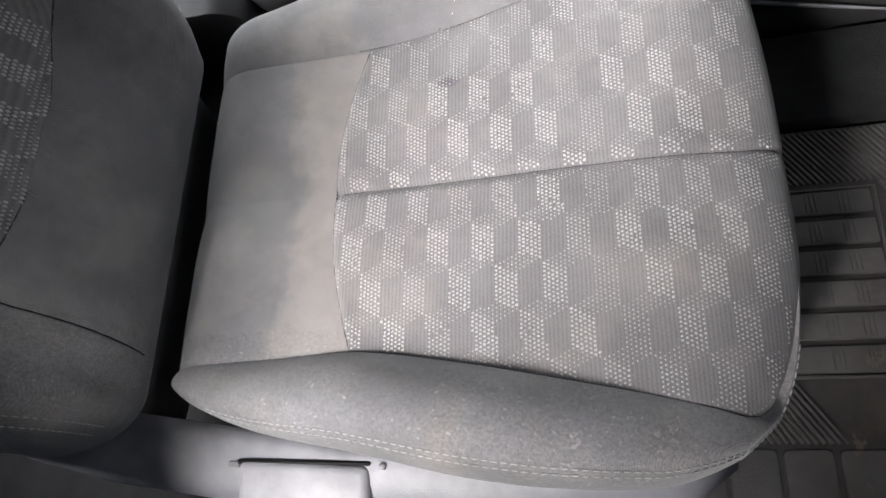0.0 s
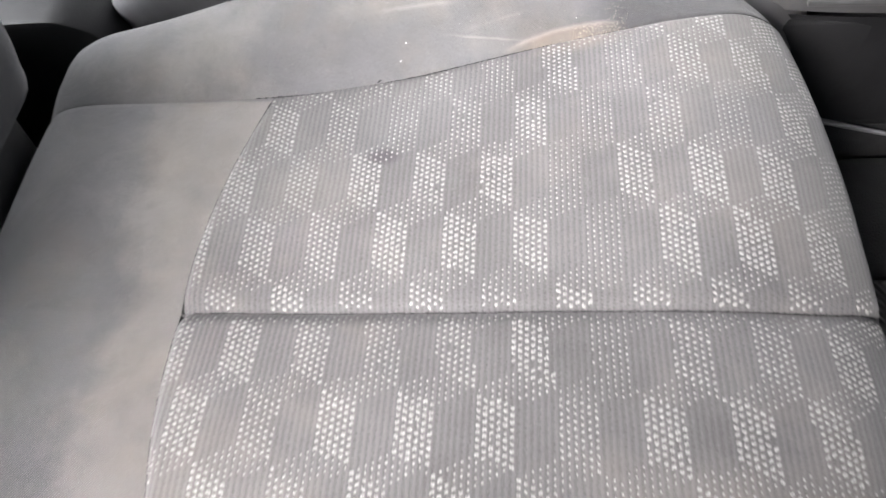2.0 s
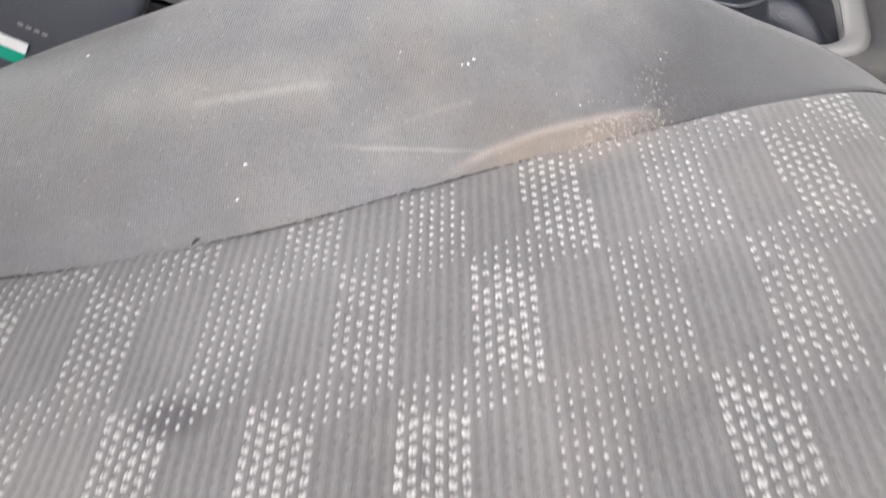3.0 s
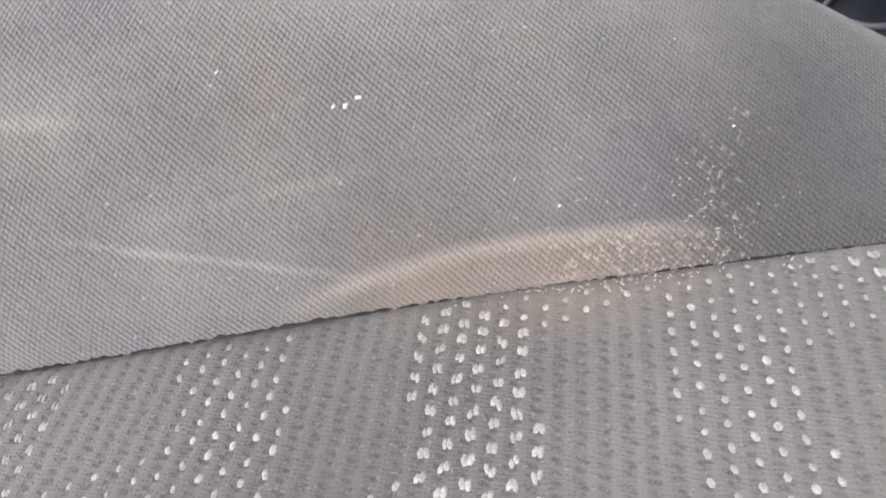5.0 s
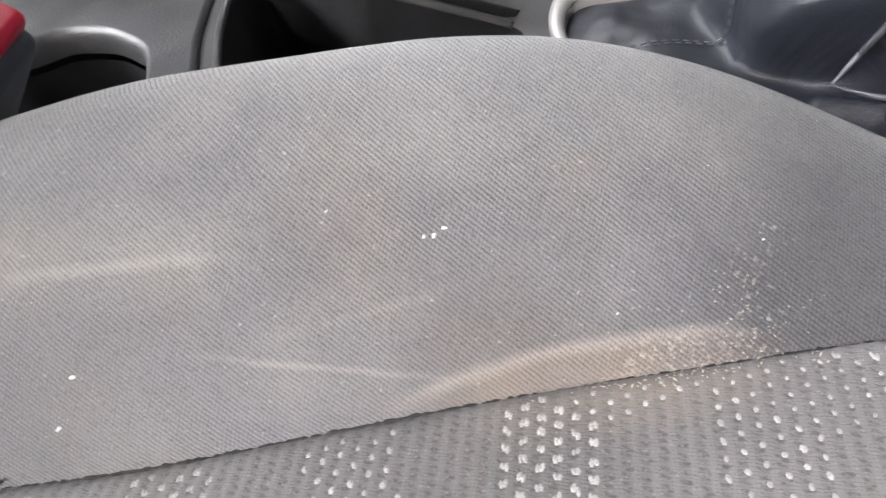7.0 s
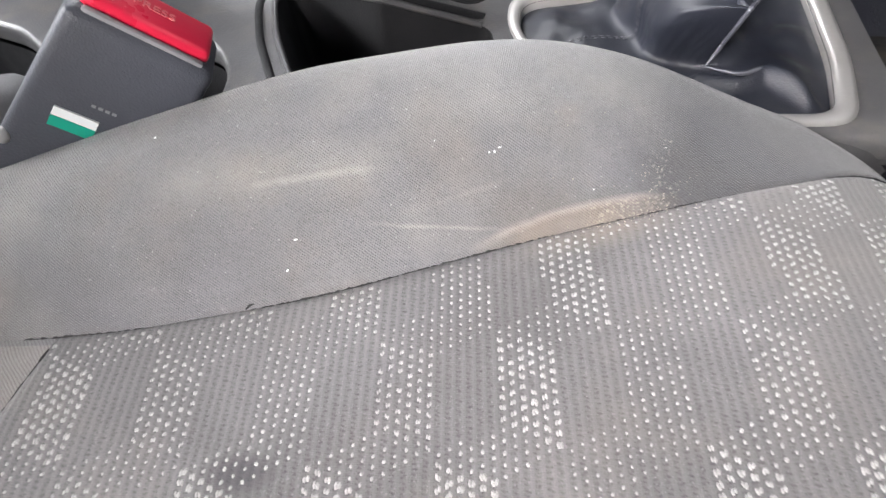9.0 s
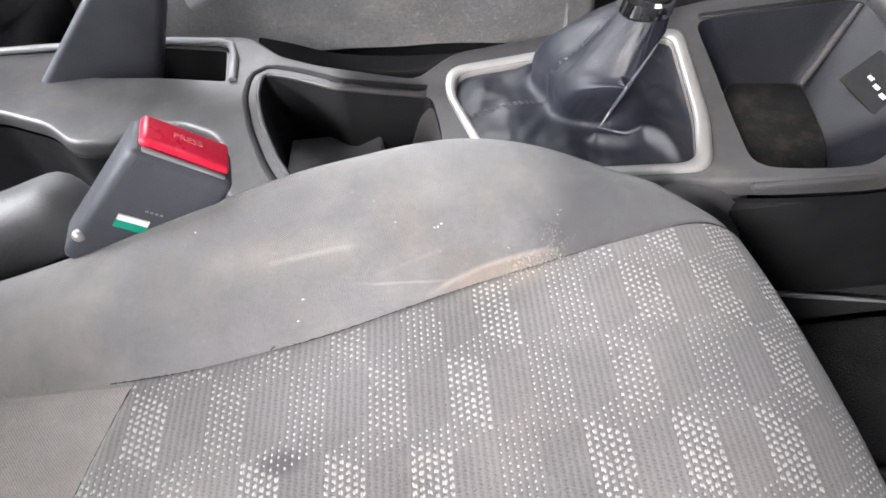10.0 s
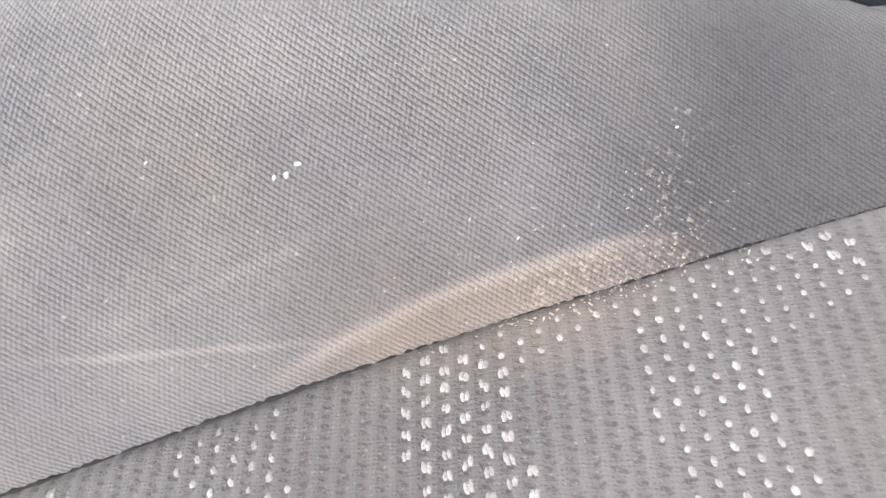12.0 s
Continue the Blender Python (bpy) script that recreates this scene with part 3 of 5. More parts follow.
def border_point(s, v):
    """A place on the rim that carries the near bolster round the front corner: s along it from 0 to 6, v across as on the bolster."""
    k = np.arange(7)
    ix, iy = (float(curve(k, [p[i] for p in BORDER_IN])(s)) for i in (0, 1))
    ox, oy = (float(curve(k, [p[i] for p in BORDER_OUT])(s)) for i in (0, 1))
    zi = 0.002 - ends_drop(ix, -iy)
    h = float(NEAR_H(0.331)) * max(0.0, 1 - s / 5)
    side = min(1.0, v - 1) * math.pi / 2 if v > 1 else 0.0
    f = 0.62 * v if v <= 1 else 0.62 + 0.38 * math.sin(side)
    z = zi + (h * (1 - (1 - v) ** 2) if v <= 1 else h - (0.045 + 0.3 * h) * (1 - math.cos(side)) * max(0.45, 1 - s / 6)) - 0.006 * max(0.0, s / 2 - 2) ** 2
    if v > 2:
        f -= 0.15 * (v - 2)
        z -= 0.075 * (v - 2)
    return ix + (ox - ix) * f, -(iy + (oy - iy) * f), z


def make_border_stitching(seat):
    seam_line([(px, py, pz + Z0) for px, py, pz in (border_point(i / 8, 0.0) for i in range(36))], seat, 0.00045)
    for v in (1.36, 1.47):
        stitches([(px + 0.0004, py - 0.0004, pz + Z0 + 0.0004) for px, py, pz in (border_point(i / 8, v) for i in range(33))], seat)


def make_rear_panel(seat):
    vs = []
    nb, na = 41, 26
    for i in range(na + 3):
        for j in range(nb):
            b = j / (nb - 1) * 2 - 1
            a = min(i, na - 1) / (na - 1)
            y = b * seam_y(0.02, b > 0)
            x = rear_x(y) + (-0.1655 - rear_x(y)) * a
            y = b * seam_y(x, b > 0)
            z = insert_z(x, y)
            if i >= na:
                z -= 0.035 * (i - na + 1)
                x += 0.004 * (i - na + 1)
            vs.append((x, y, z + Z0))
    return mesh_part("rear_panel", vs, grid_faces(na + 3, nb), M_CLOTH, seat)


FAR_BLOCKS = ((0.1000, 0.0833), (0.01972, 0.00032), (0.00095, -0.04289))
NEAR_BLOCKS = ((0.1027, -0.0617), (0.01963, 0.00016), (0.0011, -0.03994))


def block_face(x, y, blocks=FAR_BLOCKS):
    """The face of the stacked-cube pattern at a place: 1 the dotted left side, 2 the thinly dotted top, 0 the plain right side; and the cube's column and row."""
    (ox, oy), (ax, ay), (bx, by) = blocks
    det = ax * by - bx * ay
    col = ((x - ox) * by - (y - oy) * bx) / det
    row = ((y - oy) * ax - (x - ox) * ay) / det
    c = math.floor(col + 0.5)
    u = col + 0.5 - c
    s, d = 0.79, 0.21
    k = (row - (c % 2) + s / 2 - d * (u - 0.5)) / 2
    n = math.floor(k)
    g = (k - n) * 2
    r = 2 * n + c % 2
    if g < s:
        return 1, (c, r)
    if g < s + 2 * d * (1 - u):
        return 2, (c - 1, r + 1)
    return (0, (c - 1, r + 1)) if g < 2 * s + 2 * d * (1 - u) else (2, (c, r + 2))


# how strongly each cube's dots stand out, in tenths: a first column, then every second column of a row
FAR_TONE = {-3: (9, 6, 8, 7), -2: (0, 4, 4, 3, 6, 2, 5, 6, 6), -1: (-5, 7, 9, 4, 3, 4, 8, 2, 4, 2, 8), 0: (-4, 8, 5, 10, 9, 10, 1, 9, 10, 10, 3), 1: (-5, 9, 7, 6, 10, 10, 9, 2, 9, 10, 9), 2: (-4, 6, 10, 6, 7, 5, 9, 6, 9, 6, 9)}
NEAR_TONE = {-1: (-5, 8, 10, 7, 4, 6, 10, 2, 5, 5, 10), 0: (-4, 10, 5, 10, 10, 10, 4, 10, 10, 10, 4), 1: (-5, 9, 10, 5, 10, 10, 8, 2, 8, 9, 6), 2: (-4, 8, 10, 5, 9, 7, 10, 3, 6, 4, 6), 3: (5, 7, 6, 4, 4, 6)}


def cube_tone(key, side):
    """How strongly a cube's dots stand out, from 0.1 to 1."""
    row = (FAR_TONE if side > 0 else NEAR_TONE).get(key[1])
    if row is None:
        return 0.6
    k = (key[0] - row[0]) // 2 + 1
    return row[k] / 10 if 0 < k < len(row) else 0.6


def make_dots(side, seat):
    """The pale woven dots of the insert: small raised loops in a pattern of stacked blocks."""
    rng = random.Random(5 if side > 0 else 9)
    px, py = 0.003287, 0.0035
    vs, fs = [], []
    for i in range(1, 122):
        x = 0.0028 + i * px
        m = side * float(MID(x))
        for j in range(-6, 70):
            y = (j + 0.5 * (i % 2)) * py + 0.003
            ahead = front_x(y) - 0.010 if side > 0 else float(np.interp(y, [p[1] for p in BORDER_IN[::-1]], [p[0] for p in BORDER_IN[::-1]])) - 0.003
            if x > ahead or x < rear_x(y) + 0.002 or y > seam_y(x, side > 0) - 0.002 or y < m + 0.0022:
                continue
            face, key = block_face(x, y) if side > 0 else block_face(x, -y, NEAR_BLOCKS)
            tone = cube_tone(key, side)
            if face == 0 or rng.random() < 0.006:
                continue
            size = 0.62 + 0.52 * tone if face == 1 else 0.53 + 0.22 * tone
            size *= rng.uniform(0.88, 1.12)
            z = insert_z(x, side * y) + 0.00005
            dzx, dzy = (insert_z(x + 0.002, side * y) - z) / 0.002, (insert_z(x, side * (y + 0.002)) - z) / 0.002
            # two short yarn floats side by side, a single one where the dots are thin
            for off in ((-0.00041, 0.00043) if face == 1 and tone > 0.3 else (0.0,)):
                if face == 1 and rng.random() < 0.012:
                    continue
                rx, ry, hh = 0.00060 * size * rng.uniform(0.85, 1.15), 0.00115 * size * rng.uniform(0.80, 1.1), 0.00022 * size
                if off == 0.0:
                    rx *= 1.45
                ux, uy = off * size, rng.uniform(-0.0004, 0.0004)
                b0 = len(vs)
                tw = rng.uniform(-0.25, 0.25)
                for rad, up in ((1.0, -0.0002), (0.80, 0.65 * hh), (0.35, hh)):
                    for q in range(6):
                        an = q * math.pi / 3
                        dx, dy = rx * rad * math.cos(an) + ux, ry * rad * math.sin(an) + uy
                        dx += tw * dy
                        vs.append((x + dx - dzx * up, side * (y + dy - dzy * up), z + dzx * dx + dzy * dy + up + Z0))
                for r in range(2):
                    for q in range(6):
                        f = (b0 + r * 6 + q, b0 + r * 6 + (q + 1) % 6, b0 + r * 6 + 6 + (q + 1) % 6, b0 + r * 6 + 6 + q)
                        fs.append(f if side > 0 else f[::-1])
                f = tuple(b0 + 12 + q for q in range(6))
                fs.append(f if side > 0 else f[::-1])
    return mesh_part("woven_dots", vs, fs, M_DOT, seat, "raised pale woven dots in stacked-block pattern", kind="stuff")


def seam_line(points, seat, r=0.0008, name="seam"):
    rng = random.Random(len(points))
    pts = [Vector(p) for p in points]
    fine = [a.lerp(b, k / 4) for a, b in zip(pts, pts[1:]) for k in range(4)] + [pts[-1]]
    fine = [p + Vector((0, rng.uniform(-0.3, 0.3) * r, rng.uniform(-0.8, 0.1) * r)) for p in fine]
    v, f = tube(fine, [r * rng.uniform(0.55, 1.05) for _ in fine], 6)
    return mesh_part(name, v, f, M_THREAD, seat, "dark sunken seam")


def stitches(points, seat, length=0.0045, gap=0.0025, r=0.0006, name="topstitching", mat=None, label="row of grey topstitching"):
    """A row of short thread beads along a line, one joined piece."""
    vs, fs = [], []
    pts = [Vector(p) for p in points]
    dist = [0.0]
    for a, b in zip(pts, pts[1:]):
        dist.append(dist[-1] + (b - a).length)

    def at(s):
        k = min(len(dist) - 2, max(0, int(np.searchsorted(dist, s)) - 1))
        t = (s - dist[k]) / max(1e-9, dist[k + 1] - dist[k])
        return pts[k].lerp(pts[k + 1], t)

    s = 0.0
    while s + length < dist[-1]:
        v, f = tube([at(s), at(s + length * 0.3), at(s + length * 0.7), at(s + length)], [r * 0.5, r, r, r * 0.5], 5)
        fs += [tuple(i + len(vs) for i in q) for q in f]
        vs += v
        s += length + gap
    return mesh_part(name, vs, fs, mat or M_STITCH, seat, label, kind="stuff")


def backrest_x(z, y):
    """Front face of the backrest: leaning back, bolsters proud of a sunken middle, rolling under at the bottom."""
    a = abs(y)
    x = -0.145 - 0.40 * max(z, -0.02) - 0.25 * max(0.0, -0.02 - z)
    mid = 0.5 * (1 - math.cos(math.pi * min(1.0, max(0.0, (a - 0.09) / 0.10))))
    x += 0.035 * mid * min(1.0, max(0.0, z) / 0.1)
    if a > 0.178:
        t = min(1.0, (a - 0.178) / 0.058)
        x -= 0.10 * (1 - math.sqrt(max(0.0, 1 - t * t)))
    if z < 0.13:
        t = min(1.0, (0.13 - z) / 0.165)
        x -= 0.082 * (1 - math.sqrt(max(0.0, 1 - t * t)))
    return x


def back_insert_edge(z):
    """Half width of the backrest's patterned middle at a height, closed to a round bottom."""
    t = max(0.0, (z - 0.138) / 0.05)
    return 0.150 * min(1.0, math.sqrt(1 - (1 - min(1.0, t)) ** 2)) if t > 0 else 0.0


def make_backrest(seat):
    zs = np.concatenate([np.linspace(-0.18, -0.06, 5), np.linspace(-0.04, 0.09, 18), np.linspace(0.10, 0.62, 40)])
    ys = np.concatenate([-0.236 + 0.058 * (1 - np.cos(np.linspace(0, math.pi / 2, 9))), np.linspace(-0.17, 0.17, 41), 0.178 + 0.058 * np.sin(np.linspace(0, math.pi / 2, 9))])
    vs = []
    for z in zs:
        for y in ys:
            d = abs(abs(y) - back_insert_edge(z)) if z > 0.12 else 1.0
            g = 0.004 * math.exp(-((d / 0.005) ** 2))
            vs.append((backrest_x(float(z), float(y)) - g, float(y), float(z) + Z0))
    n, m = len(zs), len(ys)
    fs = grid_faces(n, m, False)
    # close the shell behind
    back = len(vs)
    for z in zs:
        for y in (ys[0], ys[-1]):
            vs.append((backrest_x(float(z), float(y)) - 0.06, float(y) * 0.97, float(z) + Z0))
    for i in range(n - 1):
        fs.append((back + 2 * i, i * m, (i + 1) * m, back + 2 * i + 2))
        fs.append((i * m + m - 1, back + 2 * i + 1, back + 2 * i + 3, (i + 1) * m + m - 1))
        fs.append((back + 2 * i + 1, back + 2 * i, back + 2 * i + 2, back + 2 * i + 3))
    mesh_part("backrest", vs, fs, M_CLOTH, seat, "grey cloth backrest with sewn side bolsters")
    # patterned middle, 2 mm proud
    vi, rows, cols = [], 40, 21
    for i in range(rows):
        z = 0.140 + (i / (rows - 1)) ** 1.5 * 0.46
        w = max(0.01, back_insert_edge(z) - 0.003)
        for j in range(cols):
            y = w * (j / (cols - 1) * 2 - 1)
            vi.append((backrest_x(z, y) + 0.0025, y, z + Z0))
    mesh_part("backrest_insert", vi, grid_faces(rows, cols, False), M_INSERT, seat, "ribbed grey insert cloth with woven pale dots")
    vd, fd = [], []
    for i in range(110):
        z = 0.142 + i * 0.0046
        if z > 0.40:
            break
        for j in range(-40, 41):
            y = (j + 0.5 * (i % 2)) * 0.0036
            if abs(y) > back_insert_edge(z) - 0.006:
                continue
            size = (0.0, 1.15, 0.75)[block_face(y + 0.2, z)[0]]
            if not size:
                continue
            b0 = len(vd)
            x = backrest_x(z, y) + 0.0025
            for rad, up in ((1.0, -0.0002), (0.8, 0.0006), (0.35, 0.0009)):
                for q in range(6):
                    an = q * math.pi / 3
                    vd.append((x + up - 0.40 * 0.0015 * size * rad * math.sin(an), y + 0.0013 * size * rad * math.cos(an), z + 0.0018 * size * rad * math.sin(an) + Z0))
            for r in range(2):
                fd += [(b0 + r * 6 + q, b0 + r * 6 + (q + 1) % 6, b0 + r * 6 + 6 + (q + 1) % 6, b0 + r * 6 + 6 + q) for q in range(6)]
            fd.append(tuple(b0 + 12 + q for q in range(6)))
    mesh_part("backrest_dots", vd, fd, M_DOT, seat, "raised pale woven dots", kind="stuff")
    edge = []
    for k in range(61):
        t = k / 60 * 2 - 1
        z = 0.140 + abs(t) ** 2.2 * 0.39
        y = math.copysign(back_insert_edge(z), t)
        edge.append((backrest_x(z, y) + 0.001, y, z + Z0))
    seam_line(edge, seat, 0.001)
    # lower cross seam and double stitching of the backrest's side
    for s in (-1,):
        line = [(backrest_x(z, s * y) + 0.0008, s * y, z + Z0) for z, y in [(0.30 - 0.29 * k / 30, 0.118 + 0.030 * k / 30) for k in range(31)]]
        seam_line(line, seat, 0.0007)
    for off in (0.213, 0.220):
        line = [(backrest_x(z, -off) + 0.0006, -off, z + Z0) for z in np.linspace(0.03, 0.45, 60)]
        stitches(line, seat, 0.004, 0.003, 0.0006)


def make_seat():
    seat = thing("front_seat", "dusty grey cloth front seat with dotted insert and dried stains", "car seat", (0.1, 0.0, 0.05), "front seats")
    inner = Matrix.Translation((-0.1, 0, -0.05))
    kids_before = set(bpy.data.objects)
    make_bolster(1, seat, "grey twill bolster with a brown tide-mark stain")
    make_bolster(-1, seat, "grey twill bolster with pale scuffs")
    make_border_stitching(seat)
    make_rear_panel(seat)
    for s in (1, -1):
        make_insert(s, seat)
        make_dots(s, seat)
    seam_line([(x, float(MID(x)), insert_z(x, float(MID(x))) + Z0 + 0.0002) for x in np.linspace(0.003, 0.386, 70)], seat, 0.0006)
    seam_line([(rear_x(y) + 0.0003, y, insert_z(rear_x(y), y) + Z0 + 0.0002) for y in np.linspace(-0.149, 0.149, 70)], seat, 0.0005)
    for s in (1, -1):
        seam_line([(x, s * seam_y(x, s > 0), bolster_point(x, 0, s > 0)[2] + Z0 + 0.0001) for x in np.linspace(0.015 if s > 0 else -0.10, 0.372 if s > 0 else 0.331, 90)], seat, 0.0006)
    # double stitching round the near bolster's lower edge
    for v in (1.36, 1.47):
        pts = []
        for x in np.linspace(-0.10, 0.330, 140):
            a, b, c = bolster_point(float(x), v, False)
            pts.append((a, -b - 0.0006, c + Z0 + 0.0004))
        stitches(pts, seat)
    # a loose thread end in the stained seam
    v, f = tube([(0.0985, seam_y(0.0985, True) - 0.0005, insert_z(0.0985, 0.16) + Z0), (0.1000, seam_y(0.1, True) + 0.0006, bolster_point(0.1, 0.015, True)[2] + Z0 + 0.0006), (0.1016, seam_y(0.1016, True) + 0.0002, bolster_point(0.1016, 0.02, True)[2] + Z0 + 0.0006)], [0.0003, 0.0005, 0.0002], 6)
    mesh_part("loose_thread", v, f, M_THREAD, seat, "dark loose thread end")
    # foam block under the cover
    under = prism_bm(rounded([(-0.14, -0.17), (0.33, -0.20), (0.375, -0.15), (0.375, 0.15), (0.33, 0.20), (-0.14, 0.17)], 0.03), 0.16, Z0 - 0.065)
    part("seat_pan", under, M_BLACK, seat, "black steel seat pan")
    make_backrest(seat)
    for o in set(bpy.data.objects) - kids_before:
        if o.parent == seat:
            o.matrix_parent_inverse = inner
    return seat


front_seat = make_seat()
other_seat = copy_thing(front_seat, pose(0.1, 0.787, 0.05))
tagged(other_seat, "dusty grey cloth front seat across the console")


def make_gap_strip(seat):
    """Black strip that paints the dark gap under the other seat's inner edge, lower towards the front to fit the
    camera's view.
    """
    top = curve([-0.12, 0.008, 0.055, 0.09, 0.128, 0.183, 0.30, 0.40], [-0.030, -0.054, -0.070, -0.086, -0.096, -0.104, -0.108, -0.110])
    vs = []
    for x in np.linspace(0.030, 0.40, 40):
        z = Z0 + float(top(x))
        vs += [(x, 0.552, z), (x, 0.534, z - 0.001), (x, 0.529, z - 0.006), (x, 0.529, 0.09)]
    ob = mesh_part("inner_valance", vs, grid_faces(40, 4, True), M_BLACK, seat, "black strip standing in for the dark gap under the seat")
    ob.matrix_parent_inverse = Matrix.Translation((-0.1, -0.787, -0.05))


make_gap_strip(other_seat)


def make_shield(seat):
    """The plastic valance along the seat's outer side, with its pull handle."""
    inner = Matrix.Translation((-0.1, 0, -0.05))
    top = [(-0.36, -0.185), (-0.24, -0.190), (-0.12, -0.205), (0.03, -0.225), (0.15, -0.24), (0.28, -0.228), (0.318, -0.205)]
    out = [(-0.37, -0.235), (-0.26, -0.256), (-0.12, -0.270), (0.03, -0.276), (0.16, -0.280), (0.285, -0.268), (0.328, -0.235)]
    vs = []
    for (ax, ay), (bx, by) in zip(top, out):
        for k in range(9):
            th = k / 8 * math.pi / 2
            vs.append((ax + (bx - ax) * math.sin(th), ay + (by - ay) * math.sin(th), Z0 - 0.050 - 0.035 * (1 - math.cos(th))))
        vs.append((bx, by + 0.004, Z0 - 0.13))
        vs.append((bx, by + 0.012, Z0 - 0.20))
    sh = mesh_part("side_shield", vs, grid_faces(len(top), 11), M_SHIELD, seat, "light grey plastic seat valance")
    sm = sh.modifiers.new("thickness", "SOLIDIFY")
    sm.thickness, sm.offset = 0.003, 1
    lever = box_bm((0.128, 0.050, 0.075), (0, 0, 0), 0.008, 4)
    for v in lever.verts:
        v.co.x *= 1.0 - 0.22 * (max(0.0, 0.03 - v.co.z) / 0.065) ** 2
    lever.transform(pose(-0.033, -0.2545, Z0 - 0.0855, 12, 0, -2))
    part("pull_handle", lever, M_HANDLE, seat, "grey plastic pull handle")
    # solid black bar paints the shade of the gap above the handle
    slot = box_bm((0.132, 0.004, 0.006), (-0.033, -0.2375, Z0 - 0.0488), 0.002, 1, None)
    part("handle_slot", slot, M_BLACK, seat, "black bar standing in for the gap above the handle")
    part("clip_tab", box_bm((0.006, 0.005, 0.009), (0.0435, -0.2400, Z0 - 0.0490), 0.0015, 2), M_PLASTIC, seat, "small pale clip tab")
    part("trim_ledge", box_bm((0.012, 0.006, 0.003), (-0.103, -0.2400, Z0 - 0.0505), 0.001, 1), M_PLASTIC, seat, "pale edge of the handle recess")
    # added black plate hides the lit tunnel from the camera and keeps the gap dark
    arm = prism_bm(rounded([(-0.40, 0.05), (-0.13, 0.05), (-0.140, 0.285), (-0.17, 0.302), (-0.40, 0.302)], 0.012), 0.0, 0.045, 0.004)
    arm.transform(Matrix(((1, 0, 0, 0), (0, 0, -1, 0.285), (0, 1, 0, 0), (0, 0, 0, 1))))
    part("recliner_bracket", arm, M_BLACK, seat, "black plate on the inner side, sized to hide the tunnel from the camera")
    for name in ("side_shield", "pull_handle", "handle_slot", "clip_tab", "trim_ledge", "recliner_bracket"):
        bpy.data.objects[name].matrix_parent_inverse = inner


make_shield(front_seat)

# ---- cabin shell ----


def slab(name, size, at, mat, label, cat, bevel=0.0):
    ob = part(name, box_bm(size, at, bevel), mat)
    return tagged(ob, label, cat, kind="structure")


slab("floor", (3.2, 1.9, 0.04), (0.0, 0.40, -0.02), M_CARPET, "black carpeted cabin floor", "floor")
slab("ceiling", (2.4, 1.6, 0.04), (-0.3, 0.40, 1.22), M_HEADLINER, "grey cabin headliner", "ceiling")
slab("wall_rear", (0.06, 1.7, 0.9), (-1.40, 0.40, 0.45), M_TRIM, "dark trim closing the cabin behind", "wall")
slab("wall_front", (0.06, 1.7, 0.75), (1.15, 0.40, 0.375), M_TRIM, "dark bulkhead under the dashboard", "wall")
slab("wall_far_door", (2.6, 0.06, 0.62), (-0.1, 1.25, 0.31), M_TRIM, "dark inner panel of the far door", "wall")
slab("ground", (400, 400, 0.1), (0, 0, -0.45), grained("grey_concrete_ground", (0.30, 0.29, 0.28), 0.9, 30, 0.002), "grey concrete ground outside the car", "ground")
slab("sill", (2.2, 0.10, 0.10), (0.0, -0.50, 0.02), M_BLACK, "black door sill beside the seat", "sill", 0.02)
# two unseen slabs added to keep light off the backrest and seat valance
slab("wall_b_pillar", (0.44, 0.10, 1.2), (-0.450, -0.47, 0.6), M_TRIM, "unseen dark slab behind the door opening that shades the backrest", "pillar", 0.02)
slab("wall_rear_door", (0.80, 0.08, 0.75), (-1.02, -0.47, 0.375), M_TRIM, "unseen dark panel closing the near side behind the pillar slab", "wall", 0.02)
slab("dashboard", (0.42, 1.5, 0.32), (0.96, 0.42, 0.62), M_TRIM, "dark dashboard across the cabin front", "dashboard", 0.06)
slab("tunnel", (1.9, 0.20, 0.16), (-0.1, 0.395, 0.08), M_CARPET, "carpeted transmission tunnel under the console", "tunnel", 0.03)


# ---- centre console ----
def ring_wall(top, z_top, low, z_low):
    """A recess: walls from a rim outline down to a floor outline, and the floor."""
    n = len(top)
    vs = [(x, y, z_top) for x, y in top] + [(x, y, z_low) for x, y in low]
    fs = [(i, n + i, n + (i + 1) % n, (i + 1) % n) for i in range(n)]
    fs.append(tuple(n + i for i in range(n)))
    return vs, fs


def grown(outline, d):
    """The outline moved outwards by d."""
    n = len(outline)
    area = sum(outline[i][0] * outline[(i + 1) % n][1] - outline[(i + 1) % n][0] * outline[i][1] for i in range(n))
    s = 1 if area > 0 else -1
    out = []
    for i in range(n):
        a, b = Vector(outline[i - 1]), Vector(outline[(i + 1) % n])
        t = (b - a).normalized()
        out.append((outline[i][0] + s * t.y * d, outline[i][1] - s * t.x * d))
    return out


def plate_with_holes(outline, holes, z, rolls):
    """A flat deck with openings, its outer edge rolled over."""
    bm = bmesh.new()
    edges, loops = [], []
    for loop in [outline] + holes:
        v = [bm.verts.new((x, y, z)) for x, y in loop]
        loops.append(v)
        edges += [bm.edges.new((v[i], v[(i + 1) % len(v)])) for i in range(len(v))]
    bmesh.ops.triangle_fill(bm, use_beauty=True, use_dissolve=False, edges=edges)
    rim = loops[0]
    for depth, grow in rolls:
        nxt = [bm.verts.new((x, y, z - depth)) for x, y in grown(outline, grow)]
        for i in range(len(rim)):
            bm.faces.new((rim[i], nxt[i], nxt[(i + 1) % len(rim)], rim[(i + 1) % len(rim)]))
        rim = nxt
    bmesh.ops.recalc_face_normals(bm, faces=bm.faces)
    if sum(f.normal.z for f in bm.faces) < 0:
        bmesh.ops.reverse_faces(bm, faces=bm.faces)
    return bm


